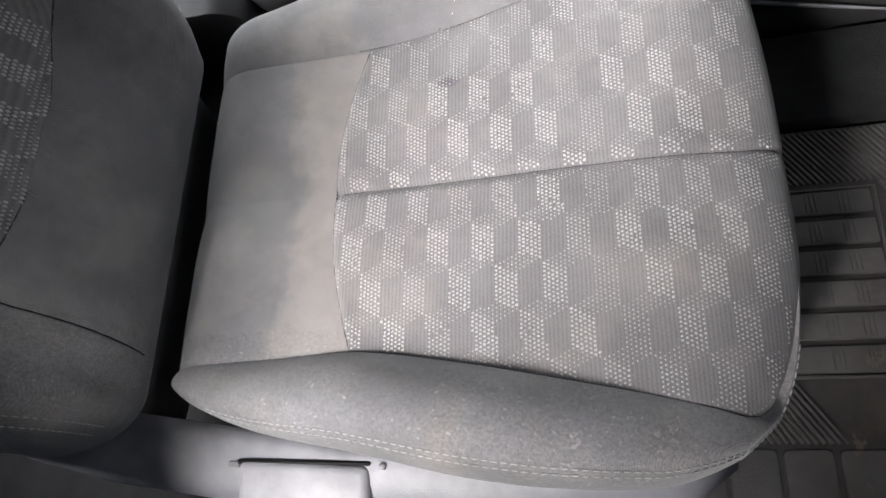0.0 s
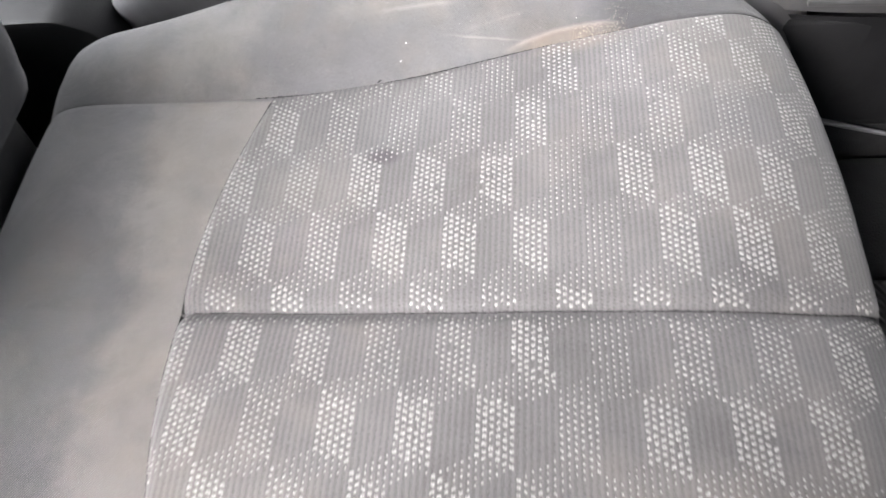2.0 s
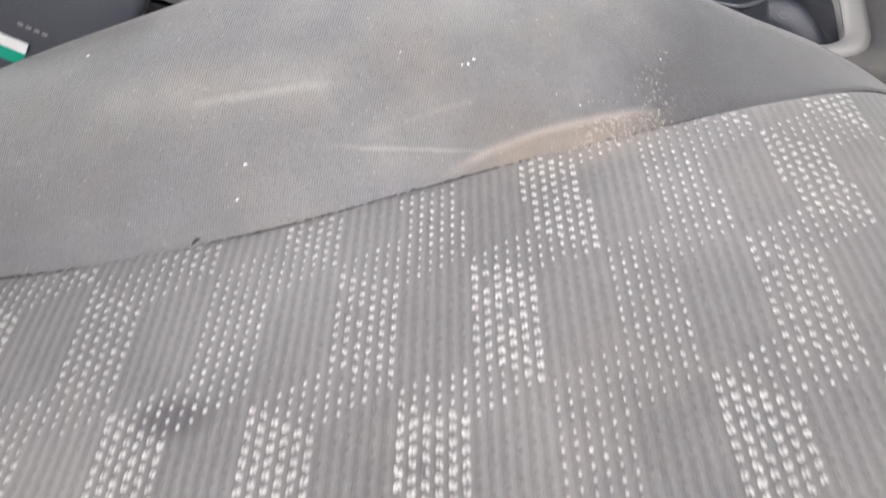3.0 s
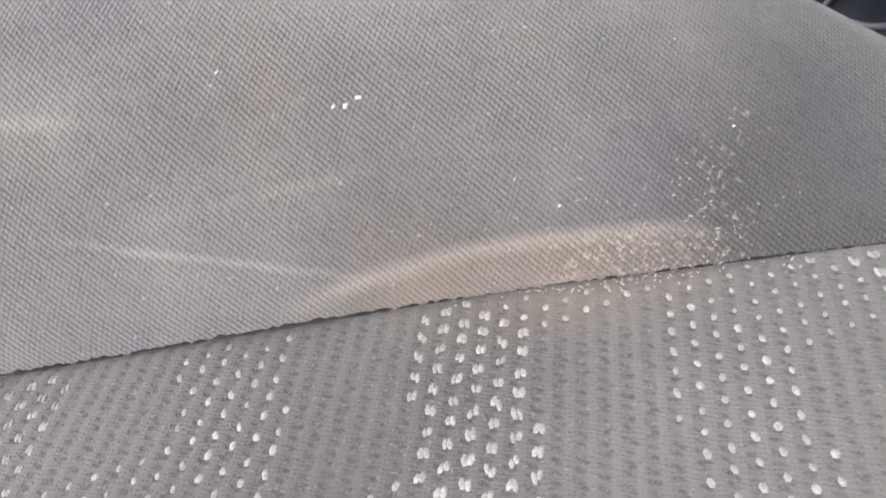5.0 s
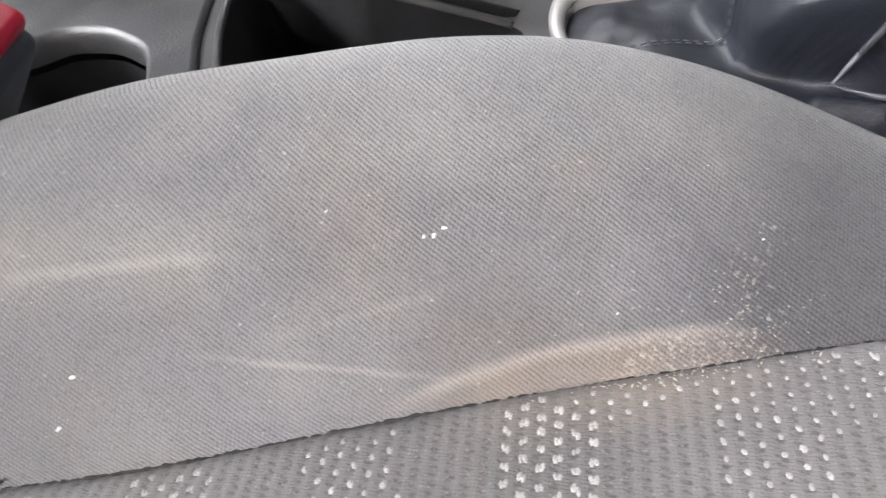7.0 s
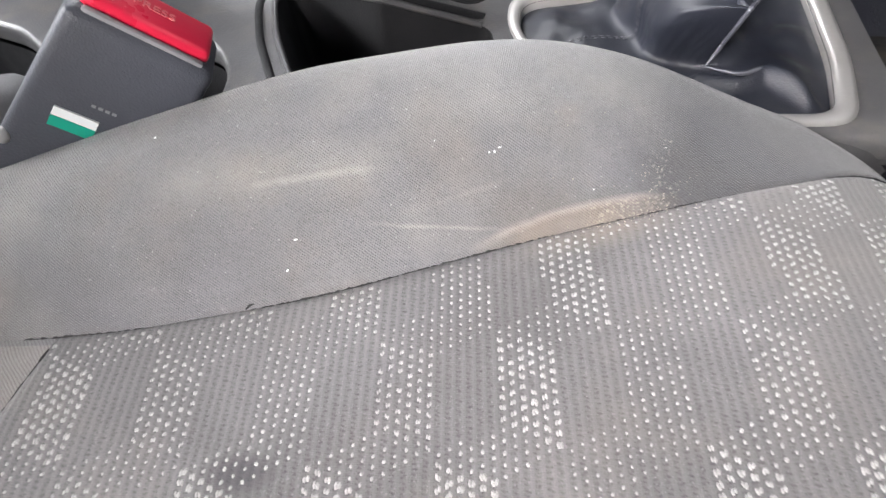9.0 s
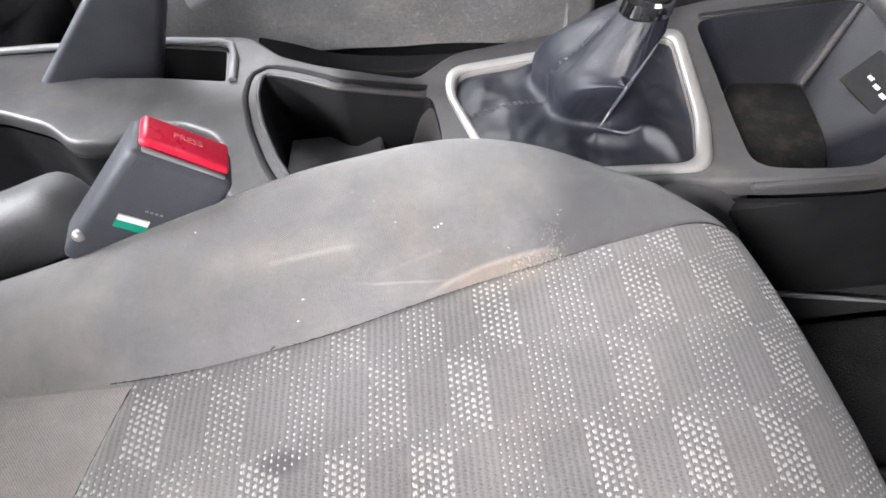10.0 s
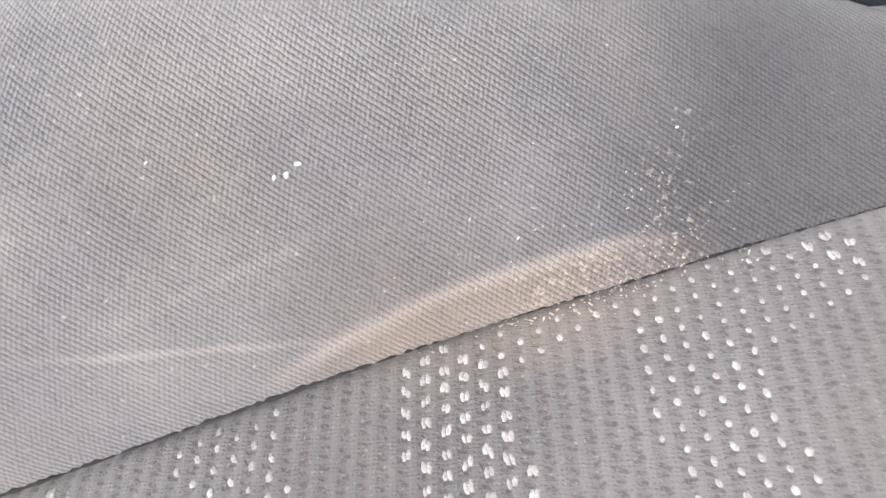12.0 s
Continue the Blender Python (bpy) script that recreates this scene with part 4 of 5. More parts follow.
BEZEL_OUT = rounded([(0.232, 0.321), (0.388, 0.305), (0.403, 0.360), (0.417, 0.480), (0.207, 0.464), (0.202, 0.430)], 0.018, 6)
BEZEL_IN = rounded([(0.240, 0.330), (0.378, 0.316), (0.391, 0.364), (0.404, 0.470), (0.216, 0.455), (0.211, 0.426)], 0.014, 6)


def fit_rear_to_view(thing_ob):
    """Scales a thing's rear along camera rays to fit the view, which leaves it higher and nearer to the seat."""
    # camera position that the rays start from
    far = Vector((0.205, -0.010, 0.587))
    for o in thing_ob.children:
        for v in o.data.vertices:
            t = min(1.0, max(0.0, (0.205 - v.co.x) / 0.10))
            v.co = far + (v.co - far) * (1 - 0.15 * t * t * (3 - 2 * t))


def make_console():
    con = thing("centre_console", "charcoal plastic centre console with open bins between the seats", "console", (0.2, 0.40, 0.10))
    inv = Matrix.Translation((-0.2, -0.40, -0.10))
    zt = Z0 - 0.060
    deck = rounded([(-0.34, 0.602), (-0.34, 0.505), (-0.211, 0.492), (-0.152, 0.462), (-0.122, 0.432), (-0.081, 0.428), (-0.060, 0.445), (-0.024, 0.440), (0.010, 0.418), (0.026, 0.385), (0.024, 0.353), (0.050, 0.318), (0.090, 0.308), (0.36, 0.306), (0.43, 0.294), (0.490, 0.288), (0.70, 0.292), (0.70, 0.515), (0.45, 0.515), (0.36, 0.498), (0.215, 0.484), (0.18, 0.453), (0.13, 0.474), (0.09, 0.492), (0.05, 0.516), (0.020, 0.552), (-0.07, 0.574)], 0.012, 3)
    bin_hole = rounded([(0.040, 0.492), (0.038, 0.461), (0.047, 0.421), (0.063, 0.377), (0.082, 0.340), (0.190, 0.322), (0.197, 0.380), (0.192, 0.428), (0.108, 0.456), (0.071, 0.478)], 0.010, 3)
    bin_floor = rounded([(0.052, 0.470), (0.050, 0.450), (0.056, 0.418), (0.070, 0.380), (0.087, 0.350), (0.185, 0.336), (0.191, 0.382), (0.187, 0.418), (0.108, 0.444), (0.076, 0.464)], 0.010, 3)
    kept = [p for p in bin_hole if p[0] < 0.175]
    gap = next(i for i in range(len(kept)) if (Vector(kept[i]) - Vector(kept[i - 1])).length > 0.04)
    bin_edge = kept[gap:] + kept[:gap]
    bin_edge = [(0.186, 0.430)] + bin_edge + [(0.180, 0.3235)]
    tray_hole = rounded([(0.416, 0.306), (0.452, 0.297), (0.495, 0.293), (0.570, 0.350), (0.578, 0.488), (0.430, 0.488), (0.426, 0.436), (0.419, 0.360)], 0.016, 4)
    tray_floor = rounded([(0.436, 0.338), (0.456, 0.334), (0.500, 0.334), (0.516, 0.375), (0.526, 0.448), (0.462, 0.462), (0.450, 0.440), (0.440, 0.370)], 0.014, 4)
    brake_hole = rounded([(-0.128, 0.522), (-0.118, 0.517), (-0.061, 0.506), (0.006, 0.487), (0.001, 0.534), (-0.066, 0.555), (-0.128, 0.562)], 0.004, 3)
    brake_low = rounded([(-0.126, 0.525), (-0.118, 0.520), (-0.061, 0.509), (0.003, 0.490), (-0.002, 0.531), (-0.066, 0.552), (-0.126, 0.559)], 0.004, 3)
    part("console_shell", plate_with_holes(deck, [bin_hole, BEZEL_IN, tray_hole, brake_hole], zt, ((0.001, 0.0022), (0.0035, 0.0042), (0.008, 0.005), (0.015, 0.0045))), M_CONSOLE, con, angle=50)
    # lower wall in black: the shade below the deck edge is in the colour
    n = len(deck)
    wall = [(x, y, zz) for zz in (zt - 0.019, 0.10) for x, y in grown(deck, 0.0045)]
    mesh_part("console_side", wall, [(i, (i + 1) % n, n + (i + 1) % n, n + i) for i in range(n)], M_BLACK, con, "lower console wall, black with its shade in the colour")
    # bin walls painted black for the shade inside the recess
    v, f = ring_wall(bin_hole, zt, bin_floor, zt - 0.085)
    mesh_part("storage_bin", v, f, M_BLACK, con, "deep storage bin with its shade painted black")
    v, f = ring_wall(tray_hole, zt, tray_floor, zt - 0.055)
    mesh_part("front_tray", v, f, M_TRAY, con, "dusty dark tray", 25)
    # lighter tube puts the highlight on the tray's rounded corner into the colour
    v, f = tube([(0.522, 0.444, zt - 0.051), (0.545, 0.461, zt - 0.030), (0.574, 0.482, zt - 0.002)], [0.0030, 0.0035, 0.0030], 8)
    mesh_part("tray_ridge", v, f, M_CONSOLE, con, "rounded ridge up the tray's corner, lighter grey for its highlight")
    part("tray_liner", prism_bm(grown(tray_floor, -0.002), zt - 0.0545, zt - 0.0515, 0.001), M_LINER, con, "dusty brown-black tray liner")
    part("switch_plate", box_bm((0.036, 0.062, 0.0012), (0, 0, 0), 0.0004, 1, pose(0.5545, 0.3900, zt - 0.0166, 0, -40, 8)), M_BLACK, con, "dark plate behind the marks")
    # brake slot likewise black, its inner shade put into the colour
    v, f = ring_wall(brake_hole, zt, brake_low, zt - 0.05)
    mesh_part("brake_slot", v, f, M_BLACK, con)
    v, f = tube([(-0.26, 0.584, zt + 0.003), (-0.19, 0.576, zt + 0.004), (-0.066, 0.560, zt + 0.004), (-0.006, 0.545, zt + 0.004), (0.006, 0.538, zt + 0.004), (0.011, 0.520, zt + 0.003), (0.013, 0.486, zt + 0.001)], 0.0038, 10)
    mesh_part("brake_slot_rim", v, f, M_PLASTIC, con, "raised grey rim round the brake slot")
    part("bin_step", box_bm((0.086, 0.084, 0.016), (0, 0, 0), 0.003, 2, pose(0.097, 0.410, zt - 0.056, 0, 0, -2)), M_COVER, con, "grey liner step in the bin")
    v, f = tube([(x, y, zt + 0.0006) for x, y in bin_edge], 0.0022, 8)
    mesh_part("bin_rim", v, f, M_CONSOLE, con, "rounded grey bin rim")
    around = dict(zip(bin_hole, grown(bin_hole, 0.0115)))
    groove_line = [(0.188, 0.4415)] + [around[p] for p in bin_edge[1:-1]] + [(0.178, 0.3115)]
    # a black rod paints the groove's shade; no groove is cut
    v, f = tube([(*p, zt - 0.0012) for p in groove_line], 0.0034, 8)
    mesh_part("bin_groove", v, f, M_BLACK, con, "black rod round the bin, standing in for a dark groove")
    # rounded housing that carries the shifter down into the bin
    loops = [[(x, y, zt - d) for x, y in grown(BEZEL_OUT, g)] for d, g in ((0.001, -0.001), (0.003, 0.006), (0.010, 0.016), (0.024, 0.026), (0.050, 0.036), (0.086, 0.042))]
    k = len(BEZEL_OUT)
    mesh_part("shifter_housing", [p for l in loops for p in l], [(j * k + i, j * k + (i + 1) % k, (j + 1) * k + (i + 1) % k, (j + 1) * k + i) for j in range(5) for i in range(k)], M_CONSOLE, con, "rounded charcoal housing under the shifter")
    # silver surround of the shifter, a moulded ring
    n = len(BEZEL_OUT)
    vs = []
    for t, h in ((0.0, -0.002), (0.06, 0.0018), (0.30, 0.0030), (0.75, 0.0028), (0.94, 0.0014), (1.0, -0.006)):
        vs += [(ox + (ix - ox) * t, oy + (iy - oy) * t, zt + h) for (ox, oy), (ix, iy) in zip(BEZEL_OUT, BEZEL_IN)]
    fs = [(k * n + i, k * n + (i + 1) % n, (k + 1) * n + (i + 1) % n, (k + 1) * n + i) for k in range(5) for i in range(n)]
    mesh_part("shifter_surround", vs, fs, M_SILVER, con, "satin silver shifter surround")
    # panel ahead of the tray, and a white printed mark on the tray's front slope
    part("front_panel", box_bm((0.14, 0.22, 0.03), (0, 0, 0), 0.008, 3, pose(0.645, 0.395, zt + 0.024, 0, -24, 0)), M_CONSOLE, con, "sloping charcoal panel")
    for k in range(3):
        bar = box_bm((0.0030, 0.0060, 0.0010), (0, 0, 0), 0, 1, pose(0.5515 - k * 0.001, 0.4025 - k * 0.0115, zt - 0.0172, 0, -40, 8))
        part("printed_mark", bar, M_WHITE, con, "white printed mark")
    # solid black bar on the deck, painted shade instead of a cut slot
    part("tray_slot", box_bm((0.150, 0.007, 0.004), (0, 0, 0), 0.0015, 1, pose(0.510, 0.492, zt + 0.0005, 0, 0, 0)), M_BLACK, con, "black bar behind the tray, standing in for a dark slot")
    part("side_ledge", box_bm((0.085, 0.006, 0.006), (0, 0, 0), 0.002, 2, pose(0.452, 0.2875, zt - 0.004, 0, 0, -3)), M_CONSOLE, con, "moulded ledge along the console's edge")
    part("side_panel", box_bm((0.60, 0.012, 0.13), (0.53, 0.292, Z0 - 0.148), 0.005), M_BLACK, con, "black lower side panel")
    strip = [(0.33, 0.284, Z0 - 0.150), (0.42, 0.284, Z0 - 0.185), (0.50, 0.284, Z0 - 0.212), (0.60, 0.284, Z0 - 0.245)]
    v, f = tube(strip, [0.003, 0.003, 0.0025, 0.001], 8)
    mesh_part("edge_strip", v, f, M_PLASTIC, con, "pale plastic edge strip")
    fit_rear_to_view(con)
    for o in list(con.children):
        o.matrix_parent_inverse = inv
    return con


make_console()


def make_shifter():
    sh = thing("gear_shifter", "gear lever with creased black leather boot and chrome collar", "gear lever", (0.31, 0.395, Z0 - 0.06))
    inv = Matrix.Translation((-0.31, -0.395, -(Z0 - 0.06)))
    cx, cy = 0.318, 0.402
    tx, ty, tz = 0.3525, 0.402, Z0 + 0.021
    # one slack leather sheet from the surround up to the collar, folded over at its foot
    edge = grown(BEZEL_IN, 0.001)
    foot_r = ([-180, -140, -105, -70, -40, 0, 45, 90, 130, 155, 180], [0.037, 0.042, 0.046, 0.040, 0.031, 0.031, 0.040, 0.054, 0.061, 0.050, 0.037])

    def edge_radius(an):
        """Distance from the boot's middle to the surround in one direction."""
        best = 0.05
        for (ax, ay), (bx, by) in zip(edge, edge[1:] + edge[:1]):
            dx, dy, ux, uy = bx - ax, by - ay, math.cos(an), math.sin(an)
            det = ux * dy - uy * dx
            if abs(det) < 1e-12:
                continue
            t = ((ax - cx) * dy - (ay - cy) * dx) / det
            k = ((ax - cx) * uy - (ay - cy) * ux) / det
            if t > 0 and -1e-6 <= k <= 1 + 1e-6:
                best = t
        return best

    lip = [Vector((0.315, 0.358)), Vector((0.333, 0.348)), Vector((0.350, 0.352)), Vector((0.363, 0.340)), Vector((0.371, 0.326))]

    def lip_distance(p):
        return min((p - (q + (r - q) * min(1.0, max(0.0, (p - q).dot(r - q) / (r - q).length_squared)))).length for q, r in zip(lip, lip[1:]))

    # the fold's plane passes through the camera position, so its crease fits that view
    fold_foot, fold_head, fold_eye = Vector((0.316, 0.360, Z0 - 0.056)), Vector((0.3655, 0.394, Z0 - 0.007)), Vector((0.205, -0.009, 0.587))
    fold_side = (fold_head - fold_foot).cross(fold_foot - fold_eye).normalized()
    fold_side *= math.copysign(1.0, fold_side.x)

    def boot_point(an, u, folded=True):
        deg = (math.degrees(an) + 180) % 360 - 180
        er = edge_radius(an)
        rf = sum(float(np.interp((deg + o + 180) % 360 - 180, *foot_r)) for o in (-12, -6, 0, 6, 12)) / 5
        over = math.exp(-(((deg + 108) / 42) ** 2)) + 0.4 * math.exp(-(((deg - 175) / 30) ** 2)) + 0.4 * math.exp(-(((deg + 185) / 30) ** 2))
        rad = [er, er + (rf - er) * 0.5, rf * (1 - 0.38 * over), rf * (1 + 0.10 * over), rf * 0.70 + 0.0065, 0.0185]
        hgt = [-0.066, -0.060, -0.058, -0.058 + 0.031 * over + 0.008, -0.014, tz - Z0 - 0.005]
        k = [0.0, 0.24, 0.44, 0.56, 0.78, 1.0]
        r, h = float(curve(k, rad)(u)), float(curve(k, hgt)(u))
        up = min(1.0, max(0.0, (h + 0.058) / (tz - Z0 + 0.053)))
        body = math.sin(math.pi * min(1.0, max(0.0, (u - 0.42) / 0.58)))
        crease = radians((deg - (128 + 30 * up) + 180) % 360 - 180)
        r += body * (0.006 * math.exp(-((crease / 0.14) ** 2)) - 0.006 * math.exp(-(((crease - 0.4) / 0.22) ** 2)))
        r += 0.0022 * body * noise.noise((math.cos(an) * 2.6, math.sin(an) * 2.6, u * 4)) + 0.0005 * noise.noise((math.cos(an) * 8, math.sin(an) * 8, u * 16))
        x = cx + (tx - cx) * up + r * math.cos(an)
        y = cy + (ty - cy) * up + r * math.sin(an)
        flat = math.sin(math.pi * min(1.0, u / 0.44)) if u < 0.44 else 0.0
        h += flat * (0.006 * noise.noise((x * 34, y * 34, 1.3)) + 0.0010 * noise.noise((x * 110, y * 80, 4.0)))
        if u < 0.50:
            h += 0.008 * math.exp(-((lip_distance(Vector((x, y))) / 0.0055) ** 2)) * min(1.0, u * 8) * min(1.0, (0.50 - u) / 0.15)
        # past the fold the leather doubles back under itself
        p = Vector((x, y, Z0 + h))
        beyond = (p - fold_foot).dot(fold_side)
        if folded and beyond > 0 and -150 < deg < 60:
            hold = min(1.0, max(0.0, (u - 0.42) / 0.10)) * min(1.0, max(0.0, (1 - u) / 0.16))
            p += fold_side * hold * (-beyond - 0.010 * (1 - math.exp(-beyond / 0.004)))
        return p.x, p.y, p.z

    m, rows = 240, 80
    vs = [boot_point(k * 2 * math.pi / m, i / (rows - 1)) for i in range(rows) for k in range(m)]
    fs = grid_faces(rows, m) + [(i * m + m - 1, i * m, (i + 1) * m, (i + 1) * m + m - 1) for i in range(rows - 1)]
    mesh_part("boot", vs, fs, M_LEATHER, sh, "slack creased black leather boot", 80)
    # worn crest of the fold, and the curled lip at its foot, with painted highlights
    crest = []
    for k in range(24):
        u = 0.50 + 0.42 * k / 23
        lo, hi = radians(-150), radians(10)
        for _ in range(24):
            mid = (lo + hi) / 2
            if (Vector(boot_point(mid, u, False)) - fold_foot).dot(fold_side) > 0:
                hi = mid
            else:
                lo = mid
        x, y, z = boot_point(lo, u)
        crest.append((x, y - 0.0004, z))
    start = Vector(crest[0])
    crest = [Vector((0.3165, 0.3575, Z0 - 0.0525)).lerp(start, k / 10) for k in range(10)] + crest
    v, f = tube(crest, [0.0004 + 0.0011 * math.sin(math.pi * k / 33) ** 0.6 for k in range(34)], 8)
    mesh_part("fold_crest", v, f, M_CREASE, sh, "worn crest of the fold with its highlight painted pale")
    lip_x, lip_y = curve([0, 1, 2, 3, 4], [p.x for p in lip]), curve([0, 1, 2, 3, 4], [p.y for p in lip])
    curl = [(float(lip_x(k / 7)), float(lip_y(k / 7)) - 0.0005, Z0 - 0.0515 - 0.010 * (k / 28) ** 3) for k in range(29)]
    v, f = tube(curl, [0.0003 + 0.0012 * math.sin(math.pi * k / 28) ** 0.7 for k in range(29)], 8)
    mesh_part("curled_lip", v, f, M_CREASE, sh, "curled leather lip")
    # stitched double seam over the skirt and up to the collar
    for off in (-2.3, 2.3):
        line = []
        for k in range(50):
            u = 0.02 + k * 0.0195
            an = radians(181 - 10 * u + off * (0.042 / (0.02 + 0.085 * (1 - u))))
            x, y, z = boot_point(an, u)
            line.append((x - 0.0002, y, z + 0.0005))
        stitches(line, sh, 0.0030, 0.0018, 0.00035, "boot_stitching", M_SLATE, "dark grey stitching")
    v, f = tube([(tx, ty, tz - 0.006), (tx, ty, tz - 0.004), (tx + 0.001, ty, tz + 0.006), (tx + 0.0015, ty, tz + 0.008)], [0.0175, 0.020, 0.020, 0.0175], 28)
    mesh_part("collar", v, f, M_CHROME, sh, "chrome collar", 30)
    for k in range(4):
        an = radians(-115 + k * 16)
        mk = box_bm((0.0022, 0.0005, 0.0035), (0, 0, 0), 0, 1, pose(tx + 0.001 + 0.0201 * math.cos(an), ty + 0.0201 * math.sin(an), tz + 0.001, 0, 0, math.degrees(an) + 90))
        part("collar_mark", mk, M_BLACK, sh, "dark engraved mark")
    v, f = tube([(tx + 0.0015, ty, tz + 0.008), (tx + 0.003, ty, tz + 0.020), (tx + 0.005, ty, tz + 0.035), (tx + 0.007, ty, tz + 0.055), (tx + 0.008, ty, tz + 0.068), (tx + 0.0085, ty, tz + 0.074)], [0.0175, 0.017, 0.020, 0.024, 0.020, 0.008], 28)
    mesh_part("knob", v, f, M_BLACK, sh, "black knob")
    for o in list(sh.children):
        o.matrix_parent_inverse = inv


make_shifter()


def make_brake():
    br = thing("parking_brake", "grey plastic parking brake lever beside the console bin", "handbrake", (-0.1, 0.534, Z0 - 0.07))
    inv = Matrix.Translation((0.1, -0.534, -(Z0 - 0.07)))
    body = bmesh.new()
    bmesh.ops.create_cube(body, size=1.0)
    for v in body.verts:
        z = 0.052 if v.co.z > 0 else -0.085
        left, right = -0.154 + 1.10 * (z + 0.037), -0.050 + 0.48 * (z + 0.037)
        v.co = Vector((right if v.co.x > 0 else left, 0.534 + (0.014 if v.co.y > 0 else -0.014), Z0 + z))
    bmesh.ops.bevel(body, geom=list(body.edges), offset=0.007, segments=3, profile=0.5, affect="EDGES", clamp_overlap=True)
    part("lever_base", body, M_SLATE, br, "slate plastic lever shroud")
    v, f = tube([(-0.075, 0.534, Z0 + 0.022), (-0.03, 0.534, Z0 + 0.029), (0.03, 0.534, Z0 + 0.031), (0.12, 0.534, Z0 + 0.036), (0.17, 0.534, Z0 + 0.040)], [0.014, 0.016, 0.016, 0.014, 0.006], 16)
    mesh_part("grip", v, f, M_SLATE, br, "slate plastic grip")
    v, f = tube([(-0.012, 0.530, Z0 - 0.006), (0.012, 0.530, Z0 + 0.004), (0.020, 0.530, Z0 + 0.010)], [0.006, 0.008, 0.003], 10)
    mesh_part("ratchet_tab", v, f, M_PLASTIC, br, "bare metal ratchet tab")
    fit_rear_to_view(br)
    for o in list(br.children):
        o.matrix_parent_inverse = inv


make_brake()


# ---- seat belt buckle ----
def make_buckle():
    bk = thing("seat_belt_buckle", "slate plastic seat belt buckle with red press button", "seatbelt buckle", (0.0, 0.262, 0.20))
    inv = Matrix.Translation((0.0, -0.262, -0.20))
    w = Vector((0.71, 0.10, -0.70)).normalized()
    a = Vector((0.70, 0.17, 0.69))
    a = (a - w * a.dot(w)).normalized()
    t = a.cross(w).normalized()
    if t.y > 0:
        t = -t
    c = Vector((0.0635, 0.2515, 0.0665 + Z0))
    m = Matrix(((w.x, t.x, a.x, c.x), (w.y, t.y, a.y, c.y), (w.z, t.z, a.z, c.z), (0, 0, 0, 1)))
    flip = m.to_3x3().determinant() < 0

    def piece(name, bm, mat, label="", parent=bk):
        bm.transform(m)
        if flip:
            bmesh.ops.reverse_faces(bm, faces=bm.faces)
        return part(name, bm, mat, parent, label)

    body = box_bm((0.054, 0.030, 0.085), (0, 0.003, -0.041), 0.0045, 3)
    for v in body.verts:
        if v.co.z < -0.05:
            v.co.x *= 1.22 if v.co.x < 0 else 0.95
    piece("housing", body, M_BUCKLE, "slate plastic housing")
    button = piece("press_button", box_bm((0.046, 0.0225, 0.010), (0, 0.0, 0.0008), 0.0028, 3), M_RED, "red press button")
    piece("slot_lip", box_bm((0.043, 0.0035, 0.004), (0, 0.0135, 0.0006), 0.0012, 2), M_PLASTIC, "worn grey slot edge")
    txt = bpy.data.curves.new("press_word", "FONT")
    txt.body, txt.size, txt.align_x, txt.align_y, txt.extrude = "PRESS", 0.0062, "CENTER", "CENTER", 0.00015
    tob = new("press_word", txt)
    dep = bpy.context.evaluated_depsgraph_get()
    tm = bpy.data.meshes.new_from_object(tob.evaluated_get(dep))
    bpy.data.objects.remove(tob)
    bm = bmesh.new()
    bm.from_mesh(tm)
    bm.transform(m @ Matrix(((1, 0, 0, 0.0), (0, -1 if flip else 1, 0, -0.001), (0, 0, 1, 0.0060), (0, 0, 0, 1))))
    part("press_word", bm, grained("moulded_red_letters", (0.80, 0.20, 0.22), 0.4, 300, 0.00005, vary=0.05), button, "moulded word on the button")
    piece("white_label", box_bm((0.016, 0.0008, 0.0042), (-0.010, 0.0184, -0.0415), 0), M_WHITE, "white label strip")
    piece("green_label", box_bm((0.016, 0.0008, 0.0050), (-0.010, 0.0184, -0.0463), 0), M_GREEN, "green label strip")
    for k in range(4):
        piece("moulded_code", box_bm((0.0016, 0.0005, 0.0012), (-0.006 + k * 0.0025, 0.0181, -0.033), 0), M_PLASTIC, "tiny moulded marks")
    # steel stalk in its plastic sleeve
    v, f = tube([c - a * 0.070, c - a * 0.10 + Vector((-0.015, 0, 0)), Vector((-0.07, 0.272, 0.22)), Vector((-0.10, 0.272, 0.06))], [0.014, 0.013, 0.012, 0.012], 10)
    mesh_part("stalk", v, f, M_PLASTIC, bk, "grey plastic covered stalk")
    rv = bmesh.new()
    bmesh.ops.create_uvsphere(rv, u_segments=12, v_segments=8, radius=0.0035, matrix=Matrix.Translation((-0.0300, 0.0165, -0.064)))
    piece("rivet", rv, M_SILVER, "bare metal rivet")
    for o in list(bk.children):
        o.matrix_parent_inverse = inv


make_buckle()

# grey sleeve of the seat's hinge cover behind the buckle
hinge = box_bm((0.11, 0.045, 0.055), (0, 0, 0), 0.02, 4, pose(-0.090, 0.292, Z0 - 0.0185, 0, -14, 4))
tagged(part("hinge_cover", hinge, M_COVER), "smooth grey plastic hinge cover beside the buckle", "cover")
post = box_bm((0.07, 0.03, 0.27), (-0.10, 0.295, 0.137), 0.008)
part("bracket", post, M_BLACK, bpy.data.objects["hinge_cover"], "black bracket")


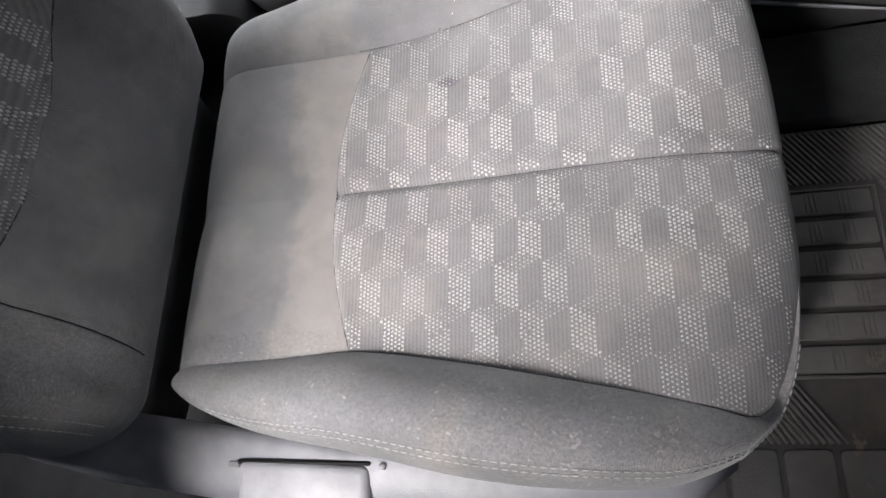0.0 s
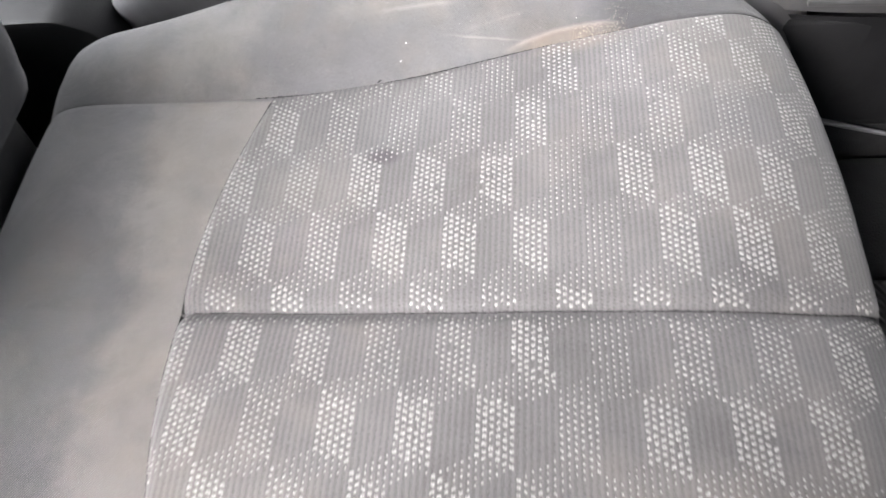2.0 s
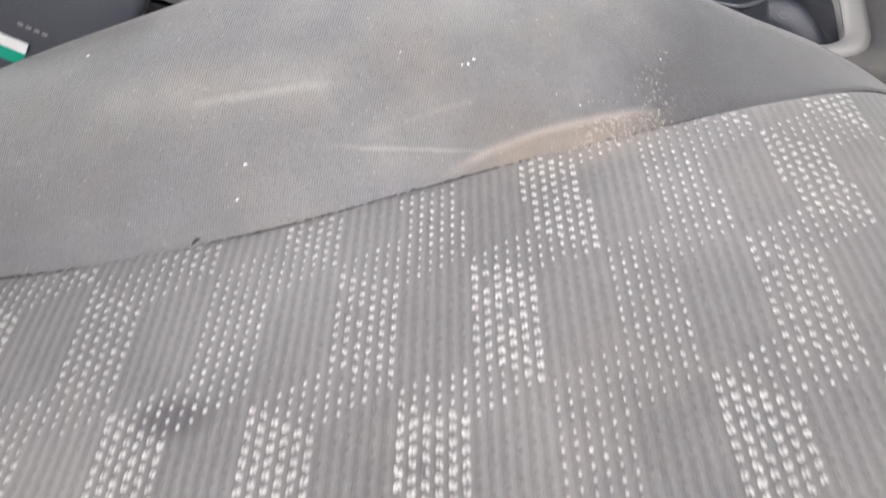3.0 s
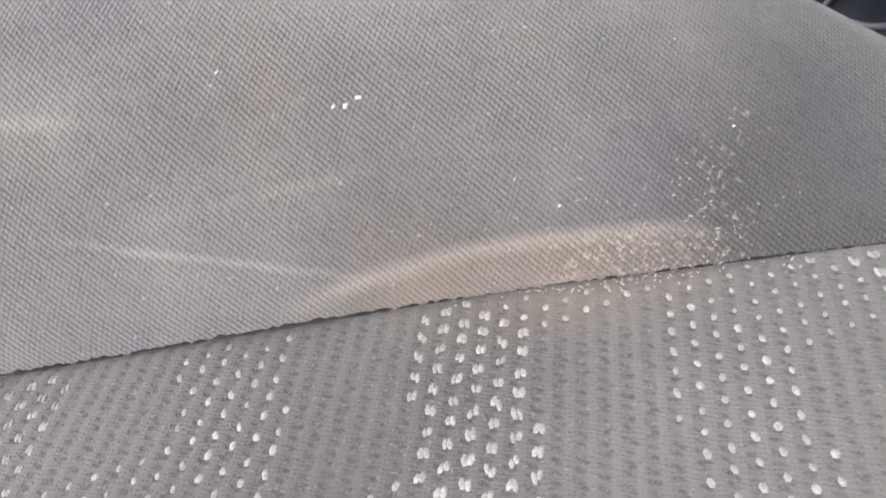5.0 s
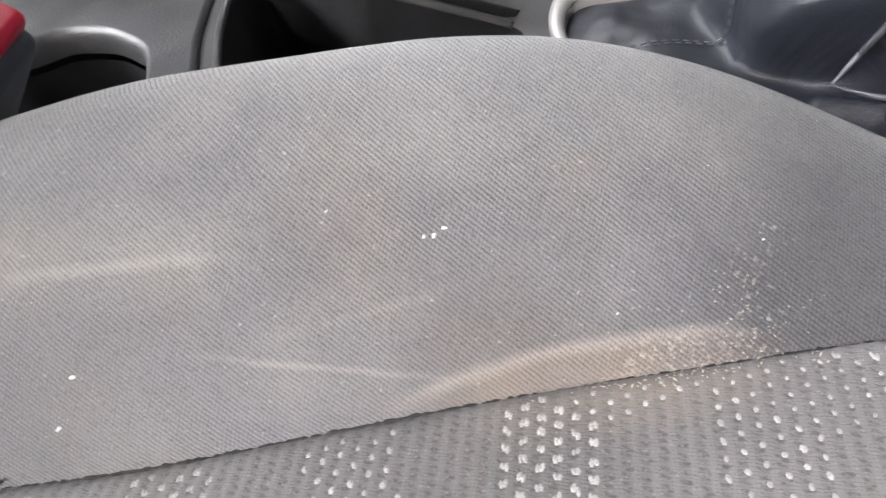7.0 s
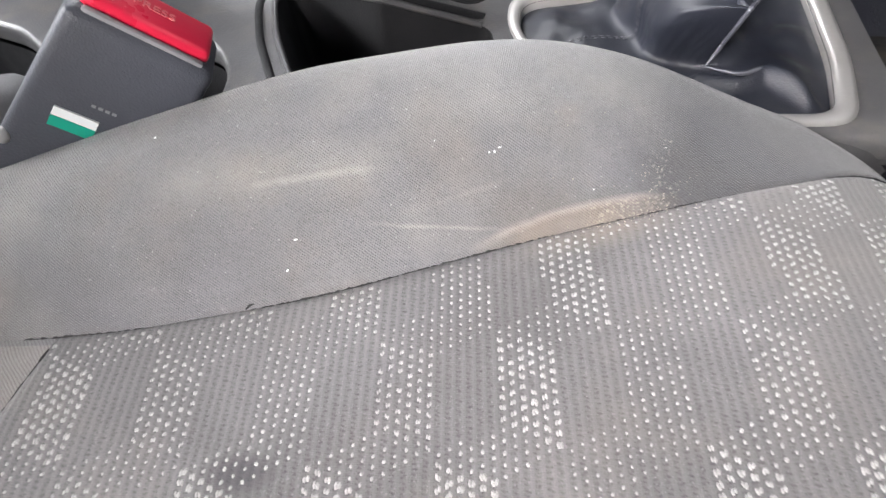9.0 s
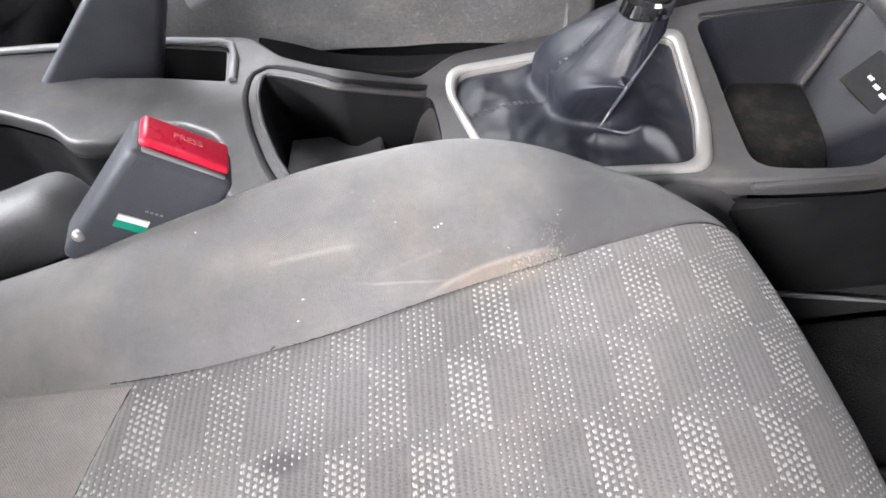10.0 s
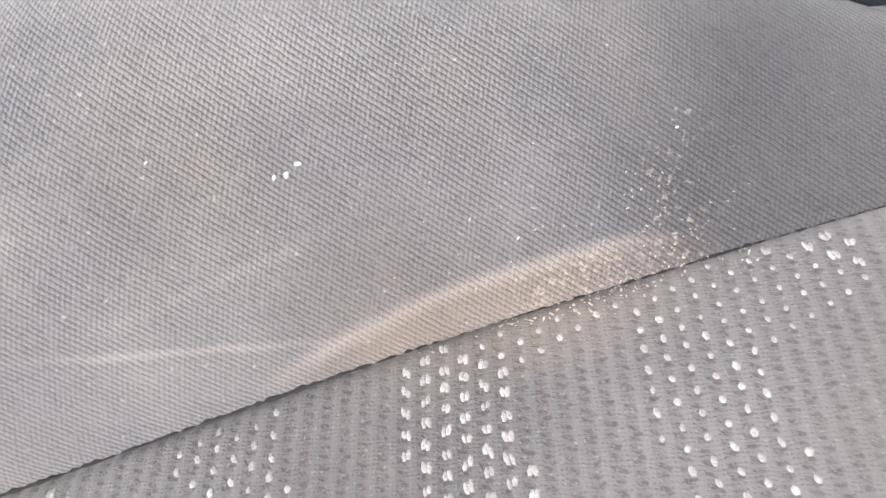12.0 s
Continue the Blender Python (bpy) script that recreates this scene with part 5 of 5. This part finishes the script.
# ---- footwell: rubber mat ----
def make_mat():
    mat = thing("rubber_floor_mat", "dirty black rubber floor mat with ribs and a heel pad", "floor mat", (0.62, 0.0, 0.0))
    inv = Matrix.Translation((-0.62, 0, 0))
    z = 0.034
    part("mat_base", prism_bm(rounded([(0.28, -0.305), (0.95, -0.315), (0.98, 0.150), (0.30, 0.152)], 0.03), 0.002, z, 0.004), M_RUBBER, mat, "black rubber sheet")
    # heel pad frame and its blocks
    x0, x1, y0, y1 = 0.33, 0.532, -0.140, 0.072
    frame_pts = [(x0, y1), (x1, y1), (x1 - 0.004, y0), (x0, y0)]
    v, f = tube([(x, y, z + 0.001) for x, y in frame_pts], 0.0025, 6)
    mesh_part("pad_frame", v, f, M_RUBBER_WORN, mat, "raised pad border")
    step = (y1 - y0) / 6
    for k in range(6):
        yc = y1 - step * (k + 0.5)
        xe = x1 - 0.006
        part("pad_block", box_bm((xe - x0, step - 0.007, 0.006), ((x0 + xe) / 2, yc, z + 0.002), 0.0018, 2), M_RUBBER_WORN, mat)
        for j in range(6):
            part("pad_rib", box_bm((0.0020, step * 0.62, 0.0016), (xe - 0.032 + j * 0.005 - (0.049 if j > 2 else 0.0), yc, z + 0.0056), 0.0006, 1), M_RUBBER_WORN, mat)
    # oblique ribs round the pad, one joined piece
    vs, fs = [], []

    def rib(p, q):
        d = Vector((q[0] - p[0], q[1] - p[1], 0)).normalized()
        s = Vector((-d.y, d.x, 0)) * 0.0026
        b = len(vs)
        for c in (Vector((*p, z - 0.001)), Vector((*q, z - 0.001))):
            vs.extend([c - s, c - s * 0.5 + Vector((0, 0, 0.005)), c + s * 0.5 + Vector((0, 0, 0.005)), c + s])
        fs.extend([(b, b + 1, b + 5, b + 4), (b + 1, b + 2, b + 6, b + 5), (b + 2, b + 3, b + 7, b + 6), (b, b + 3, b + 2, b + 1), (b + 4, b + 5, b + 6, b + 7)])

    for k in range(96):
        s0 = 0.31 + k * 0.0068
        if 0.36 < s0 < 0.93:
            rib((s0, 0.146), (s0 + 0.044, 0.080))
        if 0.535 < s0 + 0.045 < 0.93:
            rib((max(0.537, s0 + 0.045), 0.078 - max(0.0, 0.537 - s0 - 0.045) * 1.5), (s0 + 0.115, -0.027))
        if s0 < 0.425:
            rib((s0, -0.146), (s0 + 0.040, -0.207))
    for xa, xb in ((0.290, 0.341), (0.346, 0.393), (0.398, 0.445), (0.450, 0.497), (0.502, 0.560)):
        part("smooth_pad", prism_bm(rounded([(xa, -0.296), (xb, -0.296), (xb, -0.213), (xa, -0.213)], 0.008), z - 0.001, z + 0.0035, 0.002), M_RUBBER_WORN, mat)
    mesh_part("oblique_ribs", vs, fs, M_RUBBER_WORN, mat, "oblique moulded rubber ribs", kind="stuff")
    for o in list(mat.children):
        o.matrix_parent_inverse = inv


make_mat()
slab("footwell_edge", (0.75, 0.13, 0.045), (0.66, 0.222, 0.022), M_CARPET, "dark carpet rise beside the mat", "carpet", 0.015)


# ---- lint on the cloth ----
def make_lint(spots):
    """A few specks of white fluff lying on the far bolster."""
    bm = bmesh.new()
    rng = random.Random(2)
    for x, y, r in spots:
        v = max(0.02, (y - seam_y(x, True)) / float(FAR_W(x)))
        px, py, pz = bolster_point(x, v, True)
        bmesh.ops.create_icosphere(bm, subdivisions=1, radius=r, matrix=pose(px, py, pz + Z0 + r * 0.3, 0, 0, rng.uniform(0, 90)) @ Matrix.Diagonal((1.5, 0.9, 0.6, 1)))
    return tagged(part("lint", bm, M_LINT), "tiny white lint specks on the bolster cloth", "lint", kind="stuff")


make_lint([(0.1895, 0.2120, 0.00042), (0.1915, 0.2124, 0.00056), (0.1935, 0.2140, 0.00049), (0.1185, 0.1808, 0.00056), (0.1146, 0.1728, 0.00056), (0.1696, 0.2140, 0.00028), (0.0656, 0.2148, 0.00042), (0.2570, 0.2205, 0.00028), (0.2279, 0.2041, 0.00028)])



def make_crumbs():
    """Gritty tan crumbs caught along the stained stretch of seam and strewn up the bolster."""
    rng = random.Random(11)
    bm = bmesh.new()
    for k in range(230):
        if k < 130:
            x = rng.gauss(0.240, 0.012)
            y = seam_y(x, True) + rng.gauss(-0.001, 0.0016)
        elif k < 190:
            x = rng.gauss(0.252, 0.006)
            y = seam_y(x, True) + abs(rng.gauss(0.003, 0.008))
        else:
            x = rng.gauss(0.235, 0.03)
            y = seam_y(x, True) + abs(rng.gauss(0.0, 0.022))
        r = rng.uniform(0.00010, 0.00024)
        if y > seam_y(x, True):
            px, py, pz = bolster_point(x, (y - seam_y(x, True)) / float(FAR_W(x)), True)
        else:
            px, py, pz = x, y, insert_z(x, y)
        m = pose(px, py, pz + Z0 + r * 0.4, rng.uniform(-30, 30), rng.uniform(-30, 30), rng.uniform(0, 180)) @ Matrix.Diagonal((rng.uniform(0.8, 2.6), 0.9, 0.5, 1))
        bmesh.ops.create_icosphere(bm, subdivisions=1, radius=r, matrix=m)
    return tagged(part("crumbs", bm, grained("tan_crumbs", (0.44, 0.395, 0.33), 0.8, 2500, 0.0002)), "gritty tan crumbs along the stained seam", "crumbs", kind="stuff")


make_crumbs()
